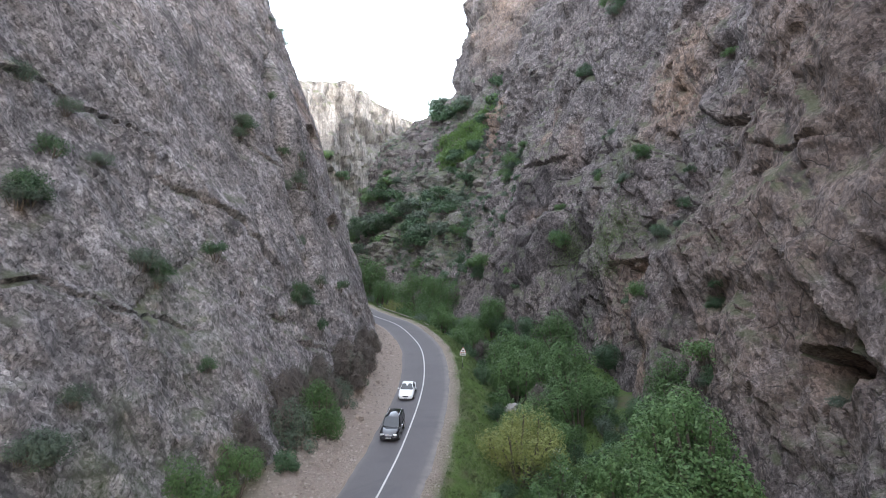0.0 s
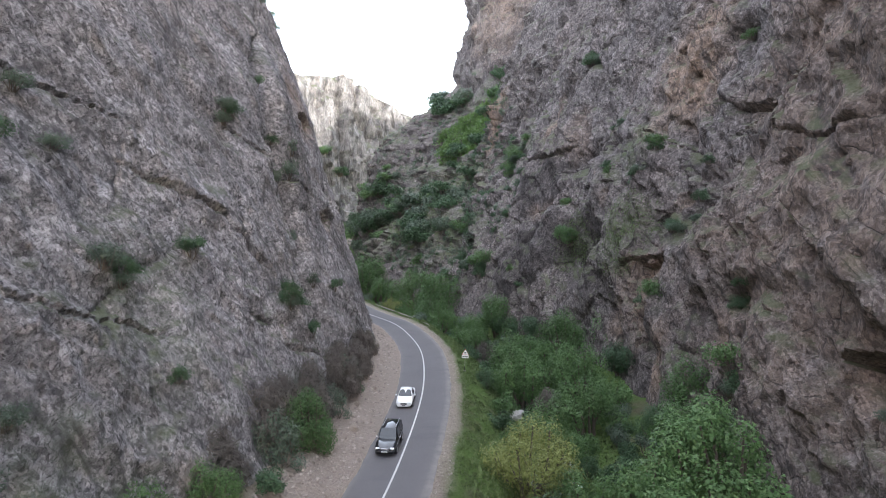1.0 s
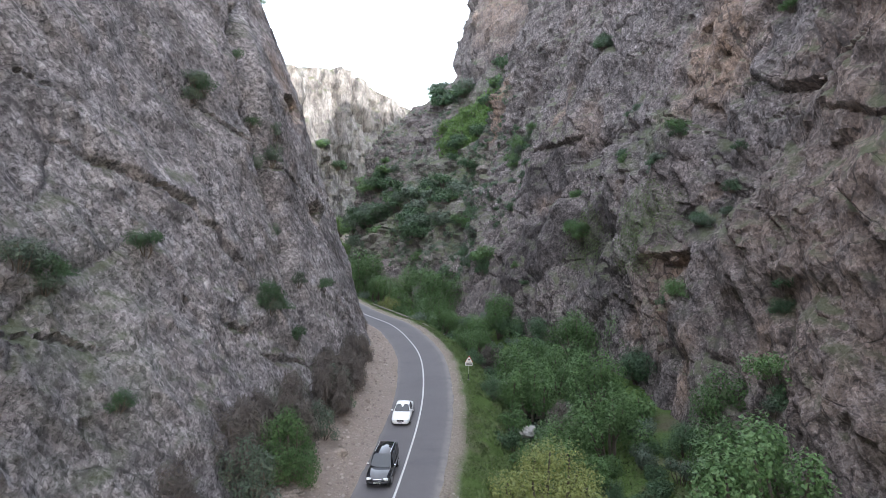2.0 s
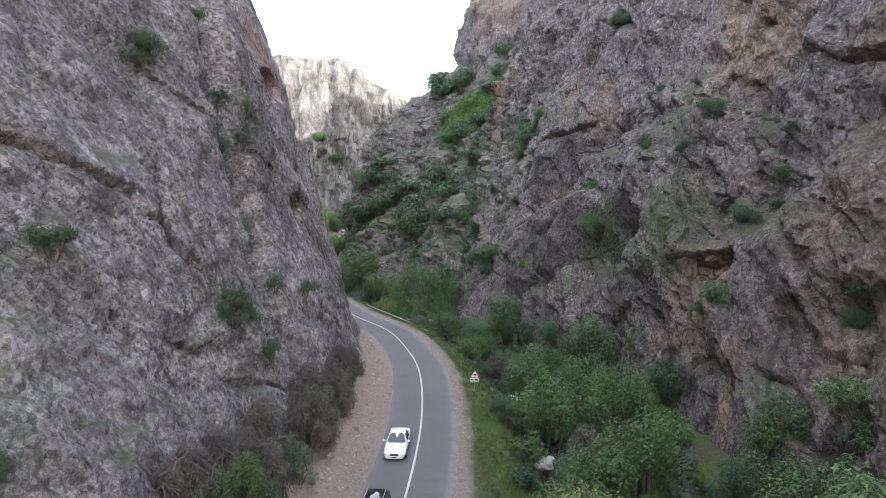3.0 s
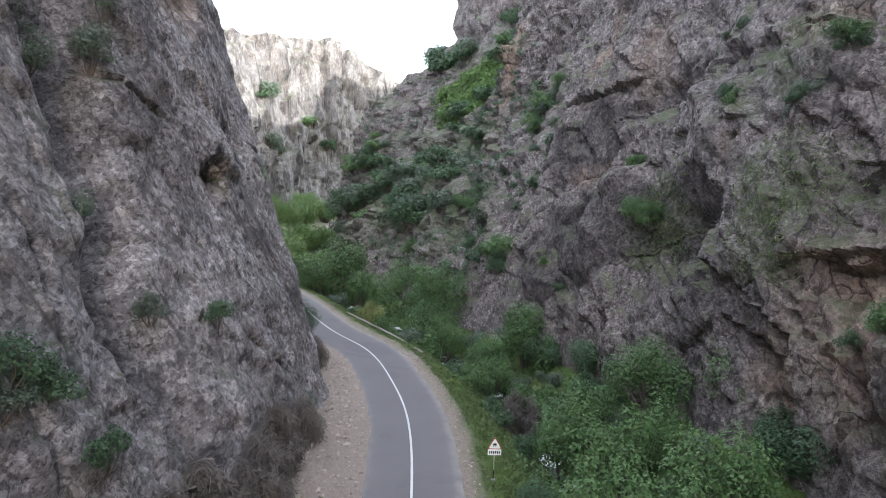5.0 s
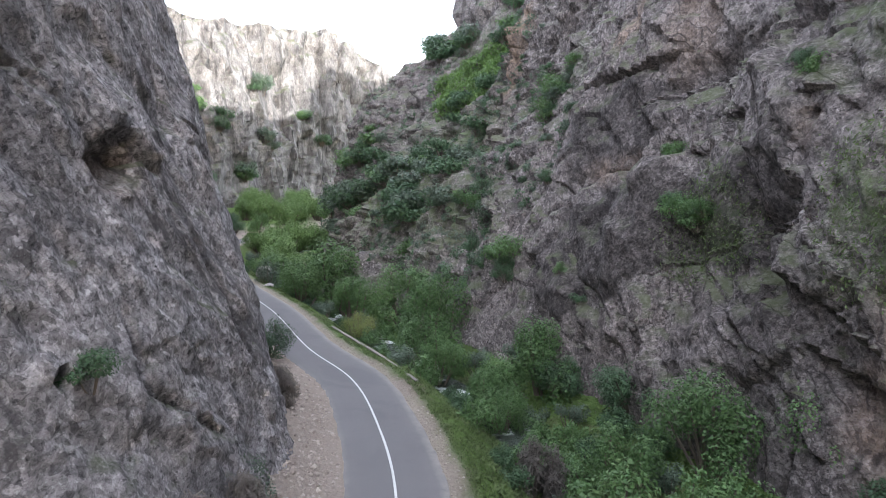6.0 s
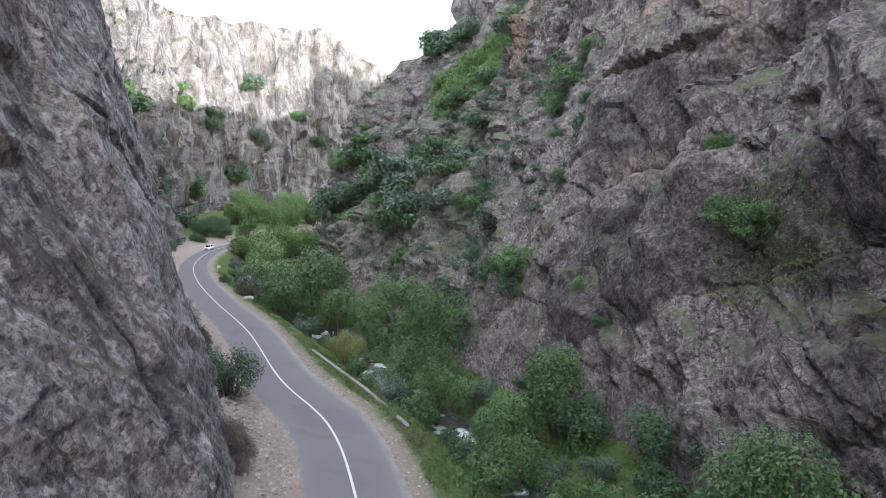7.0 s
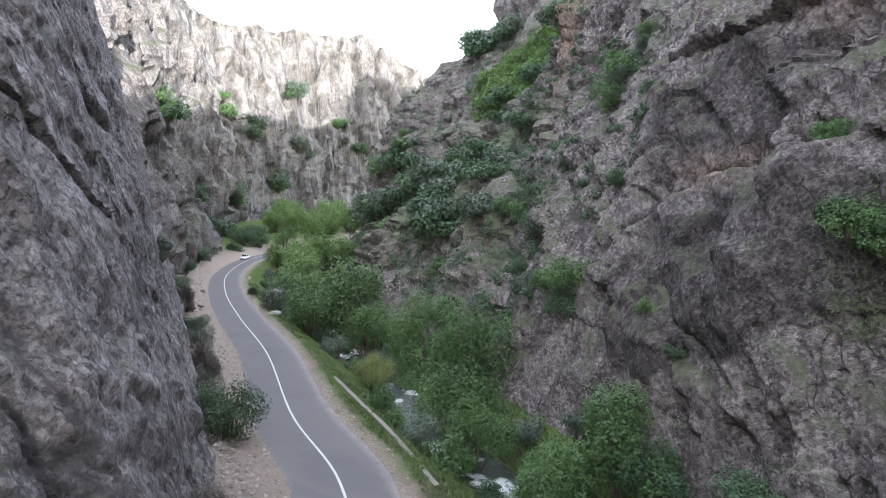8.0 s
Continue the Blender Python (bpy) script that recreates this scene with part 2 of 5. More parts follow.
GROUND, ASPHALT = ground_material(), asphalt_material()
LEAF_GREEN = leaf_material("green_leaves", (0.070, 0.142, 0.050), (0.140, 0.225, 0.088))
LEAF_DARK = leaf_material("dark_green_leaves", (0.050, 0.100, 0.052), (0.092, 0.152, 0.075))
LEAF_YELLOW = leaf_material("young_yellow_leaves", (0.20, 0.245, 0.075), (0.31, 0.33, 0.125))
LEAF_GREY = leaf_material("grey_green_leaves", (0.085, 0.122, 0.090), (0.145, 0.182, 0.132))
LEAF_LIGHT = leaf_material("light_green_leaves", (0.105, 0.185, 0.055), (0.19, 0.29, 0.10))
LEAF_BARE = leaf_material("dry_twigs", (0.12, 0.105, 0.095), (0.19, 0.165, 0.15), 0.8)
GRASS = leaf_material("grass_blades", (0.090, 0.138, 0.048), (0.165, 0.212, 0.085))
SPRING_GRASS = leaf_material("spring_grass_blades", (0.095, 0.175, 0.048), (0.165, 0.26, 0.08))
BARK = plain("grey_bark", (0.16, 0.13, 0.105), 0.9, var=0.25, scale=6)
LINE = plain("road_paint", (0.56, 0.56, 0.55), 0.7, var=0.12, scale=3)
CONCRETE = plain("old_concrete", (0.25, 0.235, 0.205), 0.9, var=0.25, scale=2)
STONE = plain("loose_stone", (0.36, 0.30, 0.255), 0.95, var=0.25, scale=4, spec=0.2)


# ---- helpers of the build ----
def mesh_of(name, verts, faces, material, smooth=False):
    me = bpy.data.meshes.new(name)
    if isinstance(faces, np.ndarray):
        n, k = faces.shape
        me.vertices.add(len(verts))
        me.vertices.foreach_set("co", np.asarray(verts, dtype=np.float32).ravel())
        me.loops.add(n * k)
        me.loops.foreach_set("vertex_index", faces.astype(np.int32).ravel())
        me.polygons.add(n)
        me.polygons.foreach_set("loop_start", np.arange(0, n * k, k, dtype=np.int32))
        me.update(calc_edges=True)
    else:
        me.from_pydata([tuple(v) for v in verts], [], [tuple(f) for f in faces])
    me.materials.append(material)
    if smooth:
        me.polygons.foreach_set("use_smooth", [True] * len(me.polygons))
    me.update()
    return me


def floats(me, name, values):
    me.attributes.new(name, "FLOAT", "POINT").data.foreach_set("value", np.asarray(values, dtype=np.float32).ravel())


def part(name, bm, material, parent, label=""):
    me = bpy.data.meshes.new(name)
    bm.to_mesh(me)
    bm.free()
    me.materials.append(material)
    ob = new(name, me)
    ob.parent = parent
    return tagged(ob, label)


def spline(points, ts):
    """Catmull-Rom through rows of numbers, at the parameters ts (0 .. len - 1)."""
    p = np.asarray(points, float)
    p = np.vstack([2 * p[0] - p[1], p, 2 * p[-1] - p[-2]])
    i = np.clip(ts.astype(int), 0, len(p) - 4)
    f = (ts - i)[:, None]
    a, b, c, d = p[i], p[i + 1], p[i + 2], p[i + 3]
    return b + 0.5 * f * (c - a + f * (2 * a - 5 * b + 4 * c - d + f * (3 * (b - c) + d - a)))


rng = np.random.default_rng(7)
PERM = rng.permutation(4096)
GRAD = rng.normal(size=(4096, 3))
GRAD /= np.linalg.norm(GRAD, axis=1)[:, None]
JIT = rng.random((4096, 4))


def cell_hash(i, j, k):
    return PERM[(PERM[(PERM[i & 4095] + j) & 4095] + k) & 4095]


def perlin(p):
    q = np.floor(p).astype(int)
    f = p - q
    u = f * f * f * (f * (f * 6 - 15) + 10)
    out = 0
    for a in (0, 1):
        for b in (0, 1):
            for c in (0, 1):
                g = GRAD[cell_hash(q[:, 0] + a, q[:, 1] + b, q[:, 2] + c)]
                w = (u[:, 0] if a else 1 - u[:, 0]) * (u[:, 1] if b else 1 - u[:, 1]) * (u[:, 2] if c else 1 - u[:, 2])
                out = out + w * (g * (f - (a, b, c))).sum(1)
    return out


def fbm(p, octaves=4, gain=0.5):
    out, a = 0, 1.0
    for o in range(octaves):
        out = out + a * perlin(p * 2.03 ** o + 17.3 * o)
        a *= gain
    return out


def facets(p, tilt=0.9):
    """Angular blocks: every cell of broken rock has its own tilted face, blunted where two meet."""
    q = np.floor(p).astype(int)
    n = len(p)
    best, second, val, val2 = np.full(n, 9e9), np.full(n, 9e9), np.zeros(n), np.zeros(n)
    for a in (-1, 0, 1):
        for b in (-1, 0, 1):
            for c in (-1, 0, 1):
                h = cell_hash(q[:, 0] + a, q[:, 1] + b, q[:, 2] + c)
                d = p - (q + (a, b, c) + JIT[h, :3])
                r = (d * d).sum(1)
                v = (d * GRAD[h]).sum(1) * tilt + JIT[h, 3] - 0.5
                m = r < best
                k = ~m & (r < second)
                second[m], val2[m] = best[m], val[m]
                second[k], val2[k] = r[k], v[k]
                best[m], val[m] = r[m], v[m]
    w = np.clip((np.sqrt(second) - np.sqrt(best)) / 0.16, 0, 1)
    return val * (0.5 + 0.5 * w) + val2 * (0.5 - 0.5 * w)


# ---- the road's line on the plan ----
ROAD_PLAN = ((-30, -70), (-18, -25), (-9.5, 18), (-5.1, 43), (-3.3, 58), (-2.5, 73), (-3.2, 88), (-5.4, 99), (-9.15, 110),
             (-15.9, 121), (-25.0, 139.5), (-36.3, 158.5), (-47.6, 179), (-57.5, 201), (-63.8, 223), (-66, 241), (-62, 263), (-53, 285),
             (-46, 312), (-46, 345), (-40, 380), (-18, 420), (30, 455), (90, 480))
ROAD_T = np.linspace(0, len(ROAD_PLAN) - 1, 1400)
ROAD = spline(ROAD_PLAN, ROAD_T)
ROAD_DIR = np.gradient(ROAD, axis=0)
ROAD_DIR /= np.linalg.norm(ROAD_DIR, axis=1)[:, None]
ROAD_RIGHT = np.stack([ROAD_DIR[:, 1], -ROAD_DIR[:, 0]], 1)
ROAD_LEN = np.concatenate([[0], np.cumsum(np.linalg.norm(np.diff(ROAD, axis=0), axis=1))])


def road_side(x, y):
    """Metres to the right of the road's middle (left: minus), for arrays of places."""
    x, y = np.atleast_1d(x).astype(float), np.atleast_1d(y).astype(float)
    out = np.empty(len(x))
    for s in range(0, len(x), 4000):
        dx, dy = x[s:s + 4000, None] - ROAD[None, :, 0], y[s:s + 4000, None] - ROAD[None, :, 1]
        d2 = dx * dx + dy * dy
        i = d2.argmin(1)
        k = np.arange(len(i))
        side = dx[k, i] * ROAD_RIGHT[i, 0] + dy[k, i] * ROAD_RIGHT[i, 1]
        out[s:s + 4000] = np.sign(side) * np.sqrt(d2[k, i])
    return out


def ground_z(x, y, side=None):
    x, y = np.atleast_1d(x).astype(float), np.atleast_1d(y).astype(float)
    d = road_side(x, y) if side is None else side
    rough = 0.25 * fbm(np.stack([x / 2.2, y / 2.2, 0 * x], 1), 3) + 0.5 * fbm(np.stack([x / 8, y / 8, 0 * x + 3], 1), 2)
    z = np.interp(d, (-60, -14, -9, -6.6, -5.0, -4.1, -3.2, 3.2, 5.2, 6.4, 11, 13, 16.5, 19, 26, 60), (6, 2.6, 1.45, 0.95, 0.42, 0.1, -0.05, -0.05, -0.12, -0.5, -4.4, -5.4, -5.4, -4.2, -2.5, 2))
    w = np.interp(np.abs(d), (3.2, 4.2, 6.5), (0, 0.18, 1.0))
    heap = np.interp(d, (-9.5, -7.5, -5.2, -3.6, -3.2), (0.6, 0.9, 0.6, 0.1, 0)) * np.abs(fbm(np.stack([x / 1.7, y / 1.7, 0 * x + 8], 1), 3))
    return z + w * rough + heap


def ground_at(x, y):
    return float(ground_z(x, y)[0])


# ---- rock walls ----
def along_line(yz, points):
    """For places on a wall: the distance to a line on it, the side (above: plus), and how near its ends they lie."""
    q = np.asarray(points, float)
    seg = np.linalg.norm(np.diff(q, axis=0), axis=1)
    start = np.concatenate([[0], np.cumsum(seg)])
    best, side, run = np.full(len(yz), 9e9), np.zeros(len(yz)), np.zeros(len(yz))
    for a, b, n, s0 in zip(q, q[1:], seg, start):
        d = (b - a) / n
        v = yz - a
        t = np.clip(v @ d, 0, n)
        r = np.linalg.norm(v - t[:, None] * d, axis=1)
        k = r < best
        best[k], run[k] = r[k], (s0 + t)[k]
        side[k] = (np.sign(d[0]) * (d[0] * v[:, 1] - d[1] * v[:, 0]))[k]
    return best, np.sign(side), np.clip(np.minimum(run, start[-1] - run) / (0.18 * start[-1]), 0, 1)


def rock_wall(name, material, slant, flip, plan, spans, rows_low, top_rows, bumps, ledges, joints, slabs, dents, stains, greens, depth, label):
    """One wall of the gorge. plan: rows of x, y, dx, dy (the way in which it leans back), lean, z1, lean, z2, lean, rim height."""
    ts = []
    for i, n in enumerate(spans):
        ts.append(i + np.arange(n) / n)
    ts = np.concatenate(ts + [[len(plan) - 1]])
    c = spline(plan, ts)
    back = c[:, 2:4] / np.linalg.norm(c[:, 2:4], axis=1)[:, None]
    l1, z1, l2, z2, l3, rim = c[:, 4:10].T
    low = np.linspace(-8, 1, 2 + 1)[:-1]
    n_cols = len(ts)
    u = np.linspace(0, 1, rows_low)
    u = 0.75 * u + 0.25 * u * u
    zs = [np.full(n_cols, v) for v in low]
    knee = np.minimum(62, rim * 0.96)
    zs += [1 + (knee - 1) * v for v in u]
    zs += [knee + (rim - knee) * v for v in np.linspace(0, 1, top_rows + 1)[1:]]
    z = np.stack(zs)
    setback = l1 * np.minimum(z, z1) + l2 * np.clip(z - z1, 0, z2 - z1) + l3 * np.clip(z - z2, 0, None)
    # the rim rounds off into the plateau
    extra = [(1.5, 0.8), (4, 1.6), (9, 2.5), (20, 3.5), (depth, 7)]
    for e, dz in extra:
        z = np.vstack([z, z[-1:] * 0 + rim + dz])
        setback = np.vstack([setback, setback[len(zs) - 1:len(zs)] + e])
    rows = len(z)
    x, y = c[:, 0] + back[:, 0] * setback, c[:, 1] + back[:, 1] * setback
    p = np.stack([x.ravel(), y.ravel(), z.ravel()], 1)
    face = np.repeat(-back[None], len(z), 0).reshape(-1, 2)
    # long waves are worked out on every second row and column
    ri, ci = np.unique(np.append(np.arange(0, rows, 2), rows - 1)), np.unique(np.append(np.arange(0, n_cols, 2), n_cols - 1))
    half = p.reshape(rows, n_cols, 3)[ri][:, ci].reshape(-1, 3)

    def spread(a):
        a = a.reshape(len(ri), len(ci))
        a = np.stack([np.interp(np.arange(n_cols), ci, r) for r in a])
        return np.stack([np.interp(np.arange(rows), ri, k) for k in a.T]).T.ravel()

    def relief(g, amp, wave, tall, kind, grow):
        q = g / (wave, wave, wave * tall)
        if grow:
            amp = amp * np.clip((g[:, 1] - grow[0]) / (grow[1] - grow[0]), 0, 1)
        if kind == "slab":
            q = np.stack([g[:, 0], (g[:, 1] + g[:, 2] * slant) / 1.41, (g[:, 2] - g[:, 1] * slant) / 1.41 * tall], 1) / wave
            return amp * facets(q)
        if kind == "soft":
            return amp * fbm(q, 2)
        if kind == "ridge":
            return amp * (0.35 - np.abs(fbm(q, 3)) * 1.4)
        if kind == "crack":
            return -amp * np.clip(1 - np.abs(perlin(q)) / 0.045, 0, 1) * (perlin(q * 0.37 + 5) > 0.05)
        return amp * facets(q)

    out, fine = np.zeros(len(p)), np.zeros(len(p))
    for b in bumps:
        if b[1] >= 4 and b[3] != "crack":
            out += spread(relief(half, *b))
        else:
            fine += relief(p, *b)
    wob = np.stack([0.5 * spread(fbm(half / 2.6, 2)), 0.5 * spread(fbm(half / 2.6 + 31, 2))], 1) + 0.22 * np.stack([perlin(p / 0.8), perlin(p / 0.8 + 7)], 1)
    slow = spread(fbm(half / 5.0, 3))
    # smooth slabs, dark with varnish
    varnish = np.zeros(len(p))
    for sy, sz, along, high, turn, proud, amount in slabs:
        dy, dz = p[:, 1] - sy, p[:, 2] - sz
        co, si = math.cos(radians(turn)), math.sin(radians(turn))
        r = np.sqrt(((dy * co + dz * si) / along) ** 2 + ((dz * co - dy * si) / high) ** 2) + 0.45 * slow
        w = np.clip((1.05 - r) / 0.16, 0, 1)
        out += proud * w * np.clip(1.3 - r, 0, 1)
        np.maximum(varnish, amount * w, out=varnish)
    out += fine * (1 - 0.7 * varnish)
    for y0, z0, y1, z1, step, fade in ledges:
        # a shelf along a slanting joint: the rock above it stands back, and a dark gap runs below
        t = (p[:, 1] - y0) / (y1 - y0)
        over = p[:, 2] - (z0 + (z1 - z0) * t) + 1.3 * slow
        ends = np.clip(np.minimum(t, 1 - t) * 6, 0, 1)
        out -= step * ends * np.clip(over / 0.35, 0, 1) * np.clip(1 - over / fade, 0, 1)
        out -= 0.5 * ends * np.clip(1 - np.abs(over + 0.35) / 0.35, 0, 1)
    for points, wide, deep, step, fade in joints:
        # an open joint; with a step the rock above it stands back (plus) or hangs over (minus)
        lo, hi = np.min(points, 0) - fade - 2, np.max(points, 0) + fade + 2
        k = np.flatnonzero((p[:, 1] > lo[0]) & (p[:, 1] < hi[0]) & (p[:, 2] > lo[1]) & (p[:, 2] < hi[1]))
        d, side, ends = along_line(p[k, 1:] + wob[k], points)
        out[k] -= deep * np.exp(-(d / wide) ** 2) * (0.3 + 0.7 * ends) * (d < 4 * wide)
        over = side * d
        out[k] -= step * ends * np.clip(over / 0.3 + 0.5, 0, 1) * np.clip(1 - over / fade, 0, 1)
    stain, green = np.zeros(len(p)), np.zeros(len(p))
    for dx, dy, dz, along, high, deep, rust in dents:
        # a hollow with a sharp roof and a sloping floor; a negative depth stands proud
        i = np.argmin(((c[:, :2] + back * np.interp(dz, (0, 60), (0, 18)) - (dx, dy)) ** 2).sum(1))
        tang = np.array([-back[i, 1], back[i, 0]])
        a = ((p[:, :2] - (dx, dy)) @ tang) / along
        b = (p[:, 2] - dz) / high
        a = a + 0.7 * wob[:, 0] / max(along, 1.2)
        b = np.where(b > 0, b * 1.6, b * 0.8) + 0.7 * wob[:, 1] / max(high, 1.2)
        r = np.sqrt(a * a + b * b)
        near = np.abs((p[:, :2] - (dx, dy)) @ back[i]) < 30
        w = np.clip((1.05 - r) / np.where(b > 0, 0.35, 0.8), 0, 1) * near
        out -= deep * w * w * (3 - 2 * w)
        stain = np.maximum(stain, np.clip(1.5 - r, 0, 1) * near * rust)
    for group, target in ((stains, stain), (greens, green)):
        for dx, dy, dz, wide, high, amount in group:
            r = np.sqrt(((p[:, :2] - (dx, dy)) ** 2).sum(1) / wide ** 2 + ((p[:, 2] - dz) / high) ** 2) + 0.5 * slow
            np.maximum(target, amount * np.clip(1.6 - 1.3 * r, 0, 1), out=target)
    calm = np.clip((z.ravel() + 8) / 3, 0.2, 1)
    flat = np.zeros(z.shape)
    flat[len(zs) + 1:] = 1
    out *= calm * (1 - 0.8 * flat.ravel())
    p[:, 0] += face[:, 0] * out
    p[:, 1] += face[:, 1] * out
    p[:, 2] += 0.25 * out * (1 - flat.ravel()) + flat.ravel() * 1.5 * fbm(p / 12, 3)
    idx = np.arange(rows * n_cols).reshape(rows, n_cols)
    f = np.stack([idx[:-1, :-1], idx[:-1, 1:], idx[1:, 1:], idx[1:, :-1]], -1).reshape(-1, 4)
    if flip:
        f = f[:, ::-1]
    me = mesh_of(name, p, np.ascontiguousarray(f), material, True)
    me.set_sharp_from_angle(angle=radians(32))
    floats(me, "stain", stain)
    floats(me, "varnish", varnish)
    floats(me, "limestone", np.clip((p[:, 1] - 150) / 60, 0, 1) * (slant < 0))
    floats(me, "green", green)
    ob = tagged(new(name, me), label, "cliff", kind="structure")
    return ob, p, face


# x, y, way back (x, y), lean below z1, z1, lean to z2, z2, lean above, rim
# rims above the view and rows behind it are unseen, heightened to block the sun
RIGHT_BEHIND = (
    (60, -190, 1, -0.3, 0.25, 30, 0.25, 60, 0.15, 98),
    (38, -90, 1, 0, 0.25, 30, 0.25, 60, 0.15, 95),
    (29, -20, 1, 0, 0.25, 30, 0.25, 60, 0.15, 80),
    (27, 25, 1, 0, 0.25, 30, 0.25, 60, 0.15, 114),
    (26.5, 52, 1, 0, 0.25, 30, 0.25, 60, 0.15, 119),
    (26, 74, 1, 0.02, 0.25, 30, 0.28, 60, 0.15, 121),
)
RIGHT_NEAR = (
    (23, 90, 1, 0.05, 0.27, 30, 0.32, 60, 0.15, 120),
    (20, 102, 1, 0.1, 0.30, 30, 0.35, 60, 0.15, 118),
    (17, 111, 1, 0.15, 0.32, 30, 0.33, 60, 0.2, 117),
    (13, 119.5, 1, 0.2, 0.36, 30, 0.33, 60, 0.2, 116),
    (7.5, 128, 1, 0.25, 0.45, 40, 0.33, 60, 0.2, 115),
    (1.5, 142, 1, 0.2, 0.58, 38, 0.30, 62, 0.3, 114),
    (-8, 160, 1, 0.15, 0.80, 36, 0.25, 62, 0.4, 113),
    (-22, 185, 1, 0.1, 1.02, 34, 0.25, 62, 0.5, 112),
)
RIGHT_BEND = (
    (-24.5, 192, 1, 0.1, 1.0, 48, 0.45, 66, 0.5, 112),
    (-29, 212, 1, 0.1, 0.9, 60, 0.7, 74, 0.5, 114),
    (-36, 242, 1, 0.05, 0.74, 50, 0.7, 70, 0.35, 118),
    (-43, 275, 1, 0, 0.42, 50, 1.15, 78, 0.15, 122),
    (-45, 300, 1, 0, 0.24, 47, 1.25, 80, 0.12, 126),
    (-42, 318, 1, -0.15, 0.3, 46, 1.25, 78, 0.2, 112),
    (-30, 340, 1, -0.2, 0.6, 40, 1.25, 70, 0.4, 96),
)
RIGHT_FAR = (
    (0, 370, 0.9, -0.3, 0.6, 40, 1.0, 70, 0.5, 90),
)
RIGHT_PLAN = RIGHT_BEHIND + RIGHT_NEAR + RIGHT_BEND + RIGHT_FAR
RIGHT_SPANS = (6, 8, 26, 90, 96, 74, 66, 52, 42, 42, 44, 52, 50, 56, 18, 38, 46, 44, 36, 12, 8)
# the first rows are unseen, added to close the gorge off behind
LEFT_BEHIND = (
    (10, -200, -1, -1, 0.3, 30, 0.3, 60, 0.2, 150),
    (-36, -110, -1, -0.2, 0.3, 30, 0.3, 60, 0.2, 130),
    (-27, -30, -1, 0, 0.3, 30, 0.3, 60, 0.2, 110),
    (-19, 10, -1, 0, 0.3, 30, 0.3, 60, 0.2, 105),
    (-16.2, 32, -1, 0, 0.34, 30, 0.32, 60, 0.2, 98),
    (-14.5, 45, -1, 0, 0.38, 25, 0.35, 60, 0.2, 92),
)
LEFT_NEAR = (
    (-12.3, 60, -1, 0, 0.38, 22, 0.35, 60, 0.2, 84),
    (-10.3, 74, -1, 0.02, 0.30, 24, 0.35, 60, 0.25, 74),
    (-9.8, 86, -1, 0.05, 0.26, 28, 0.38, 60, 0.3, 64),
    (-11.6, 96, -1, 0.05, 0.24, 30, 0.42, 60, 0.3, 53),
    (-15.6, 106, -1, 0.05, 0.24, 30, 0.40, 60, 0.3, 48),
    (-21.4, 117, -1, 0.0, 0.22, 30, 0.25, 60, 0.3, 49),
    (-29.8, 132, -1, -0.1, 0.22, 30, 0.25, 60, 0.3, 54),
    (-38, 147, -1, -0.2, 0.25, 30, 0.25, 60, 0.3, 62),
)
LEFT_BEND = (
    (-48, 163, -1, -0.2, 0.25, 40, 0.25, 60, 0.2, 78),
    (-60, 184, -1, -0.1, 0.22, 40, 0.22, 60, 0.2, 92),
    (-71, 206, -1, 0.0, 0.2, 40, 0.2, 60, 0.2, 102),
    (-79, 228, -1, 0.1, 0.2, 40, 0.2, 60, 0.2, 106),
    (-90, 262, -1, 0.2, 0.2, 40, 0.2, 60, 0.2, 108),
    (-104, 310, -1, 0.35, 0.2, 40, 0.2, 60, 0.2, 102),
    (-108, 350, -1, 0.7, 0.2, 40, 0.2, 60, 0.25, 103),
)
LEFT_FAR = (
    (-92, 398, -0.8, 1, 0.2, 40, 0.2, 60, 0.25, 111),
    (-62, 438, -0.6, 1, 0.2, 40, 0.2, 60, 0.25, 117),
    (-18, 472, -0.5, 1, 0.2, 40, 0.2, 60, 0.3, 95),
    (35, 505, -0.4, 1, 0.2, 40, 0.2, 60, 0.3, 78),
    (110, 530, -0.3, 1, 0.2, 40, 0.2, 60, 0.3, 55),
)
LEFT_PLAN = LEFT_BEHIND + LEFT_NEAR + LEFT_BEND + LEFT_FAR
LEFT_SPANS = (6, 8, 24, 70, 56, 66, 60, 52, 48, 48, 52, 50, 40, 32, 34, 34, 30, 36, 46, 40, 44, 44, 46, 36, 16)
# height, length, stretch upwards, kind, and how it grows along the gorge (y from .. to)
ROUGHNESS = ((0.7, 24, 1.6, "soft", None), (2.2, 21, 1.2, "facet", None), (1.05, 9, 1.2, "facet", None), (0.42, 4.0, 1.1, "facet", None),
             (0.85, 6.5, 2.4, "slab", None), (0.40, 2.4, 2.4, "slab", None), (0.12, 1.3, 1.0, "facet", None), (0.05, 0.7, 1.0, "facet", None), (0.6, 9.0, 1.8, "crack", None), (0.3, 4.2, 1.2, "crack", None))
OUTCROPS = ((3.4, 15, 0.7, "facet", (132, 160)), (1.7, 6.0, 0.7, "facet", (132, 160)), (0.8, 2.6, 0.8, "facet", (132, 160)))
CALMER = ((0.7, 24, 1.6, "soft", None), (1.1, 19, 1.4, "facet", None), (0.40, 8, 1.3, "facet", None), (0.18, 3.6, 1.1, "facet", None),
          (0.30, 5.5, 2.2, "slab", None), (0.17, 2.0, 2.0, "slab", None), (0.10, 1.2, 1.0, "facet", None), (0.06, 0.65, 1.0, "facet", None), (0.25, 8.0, 1.6, "crack", None))
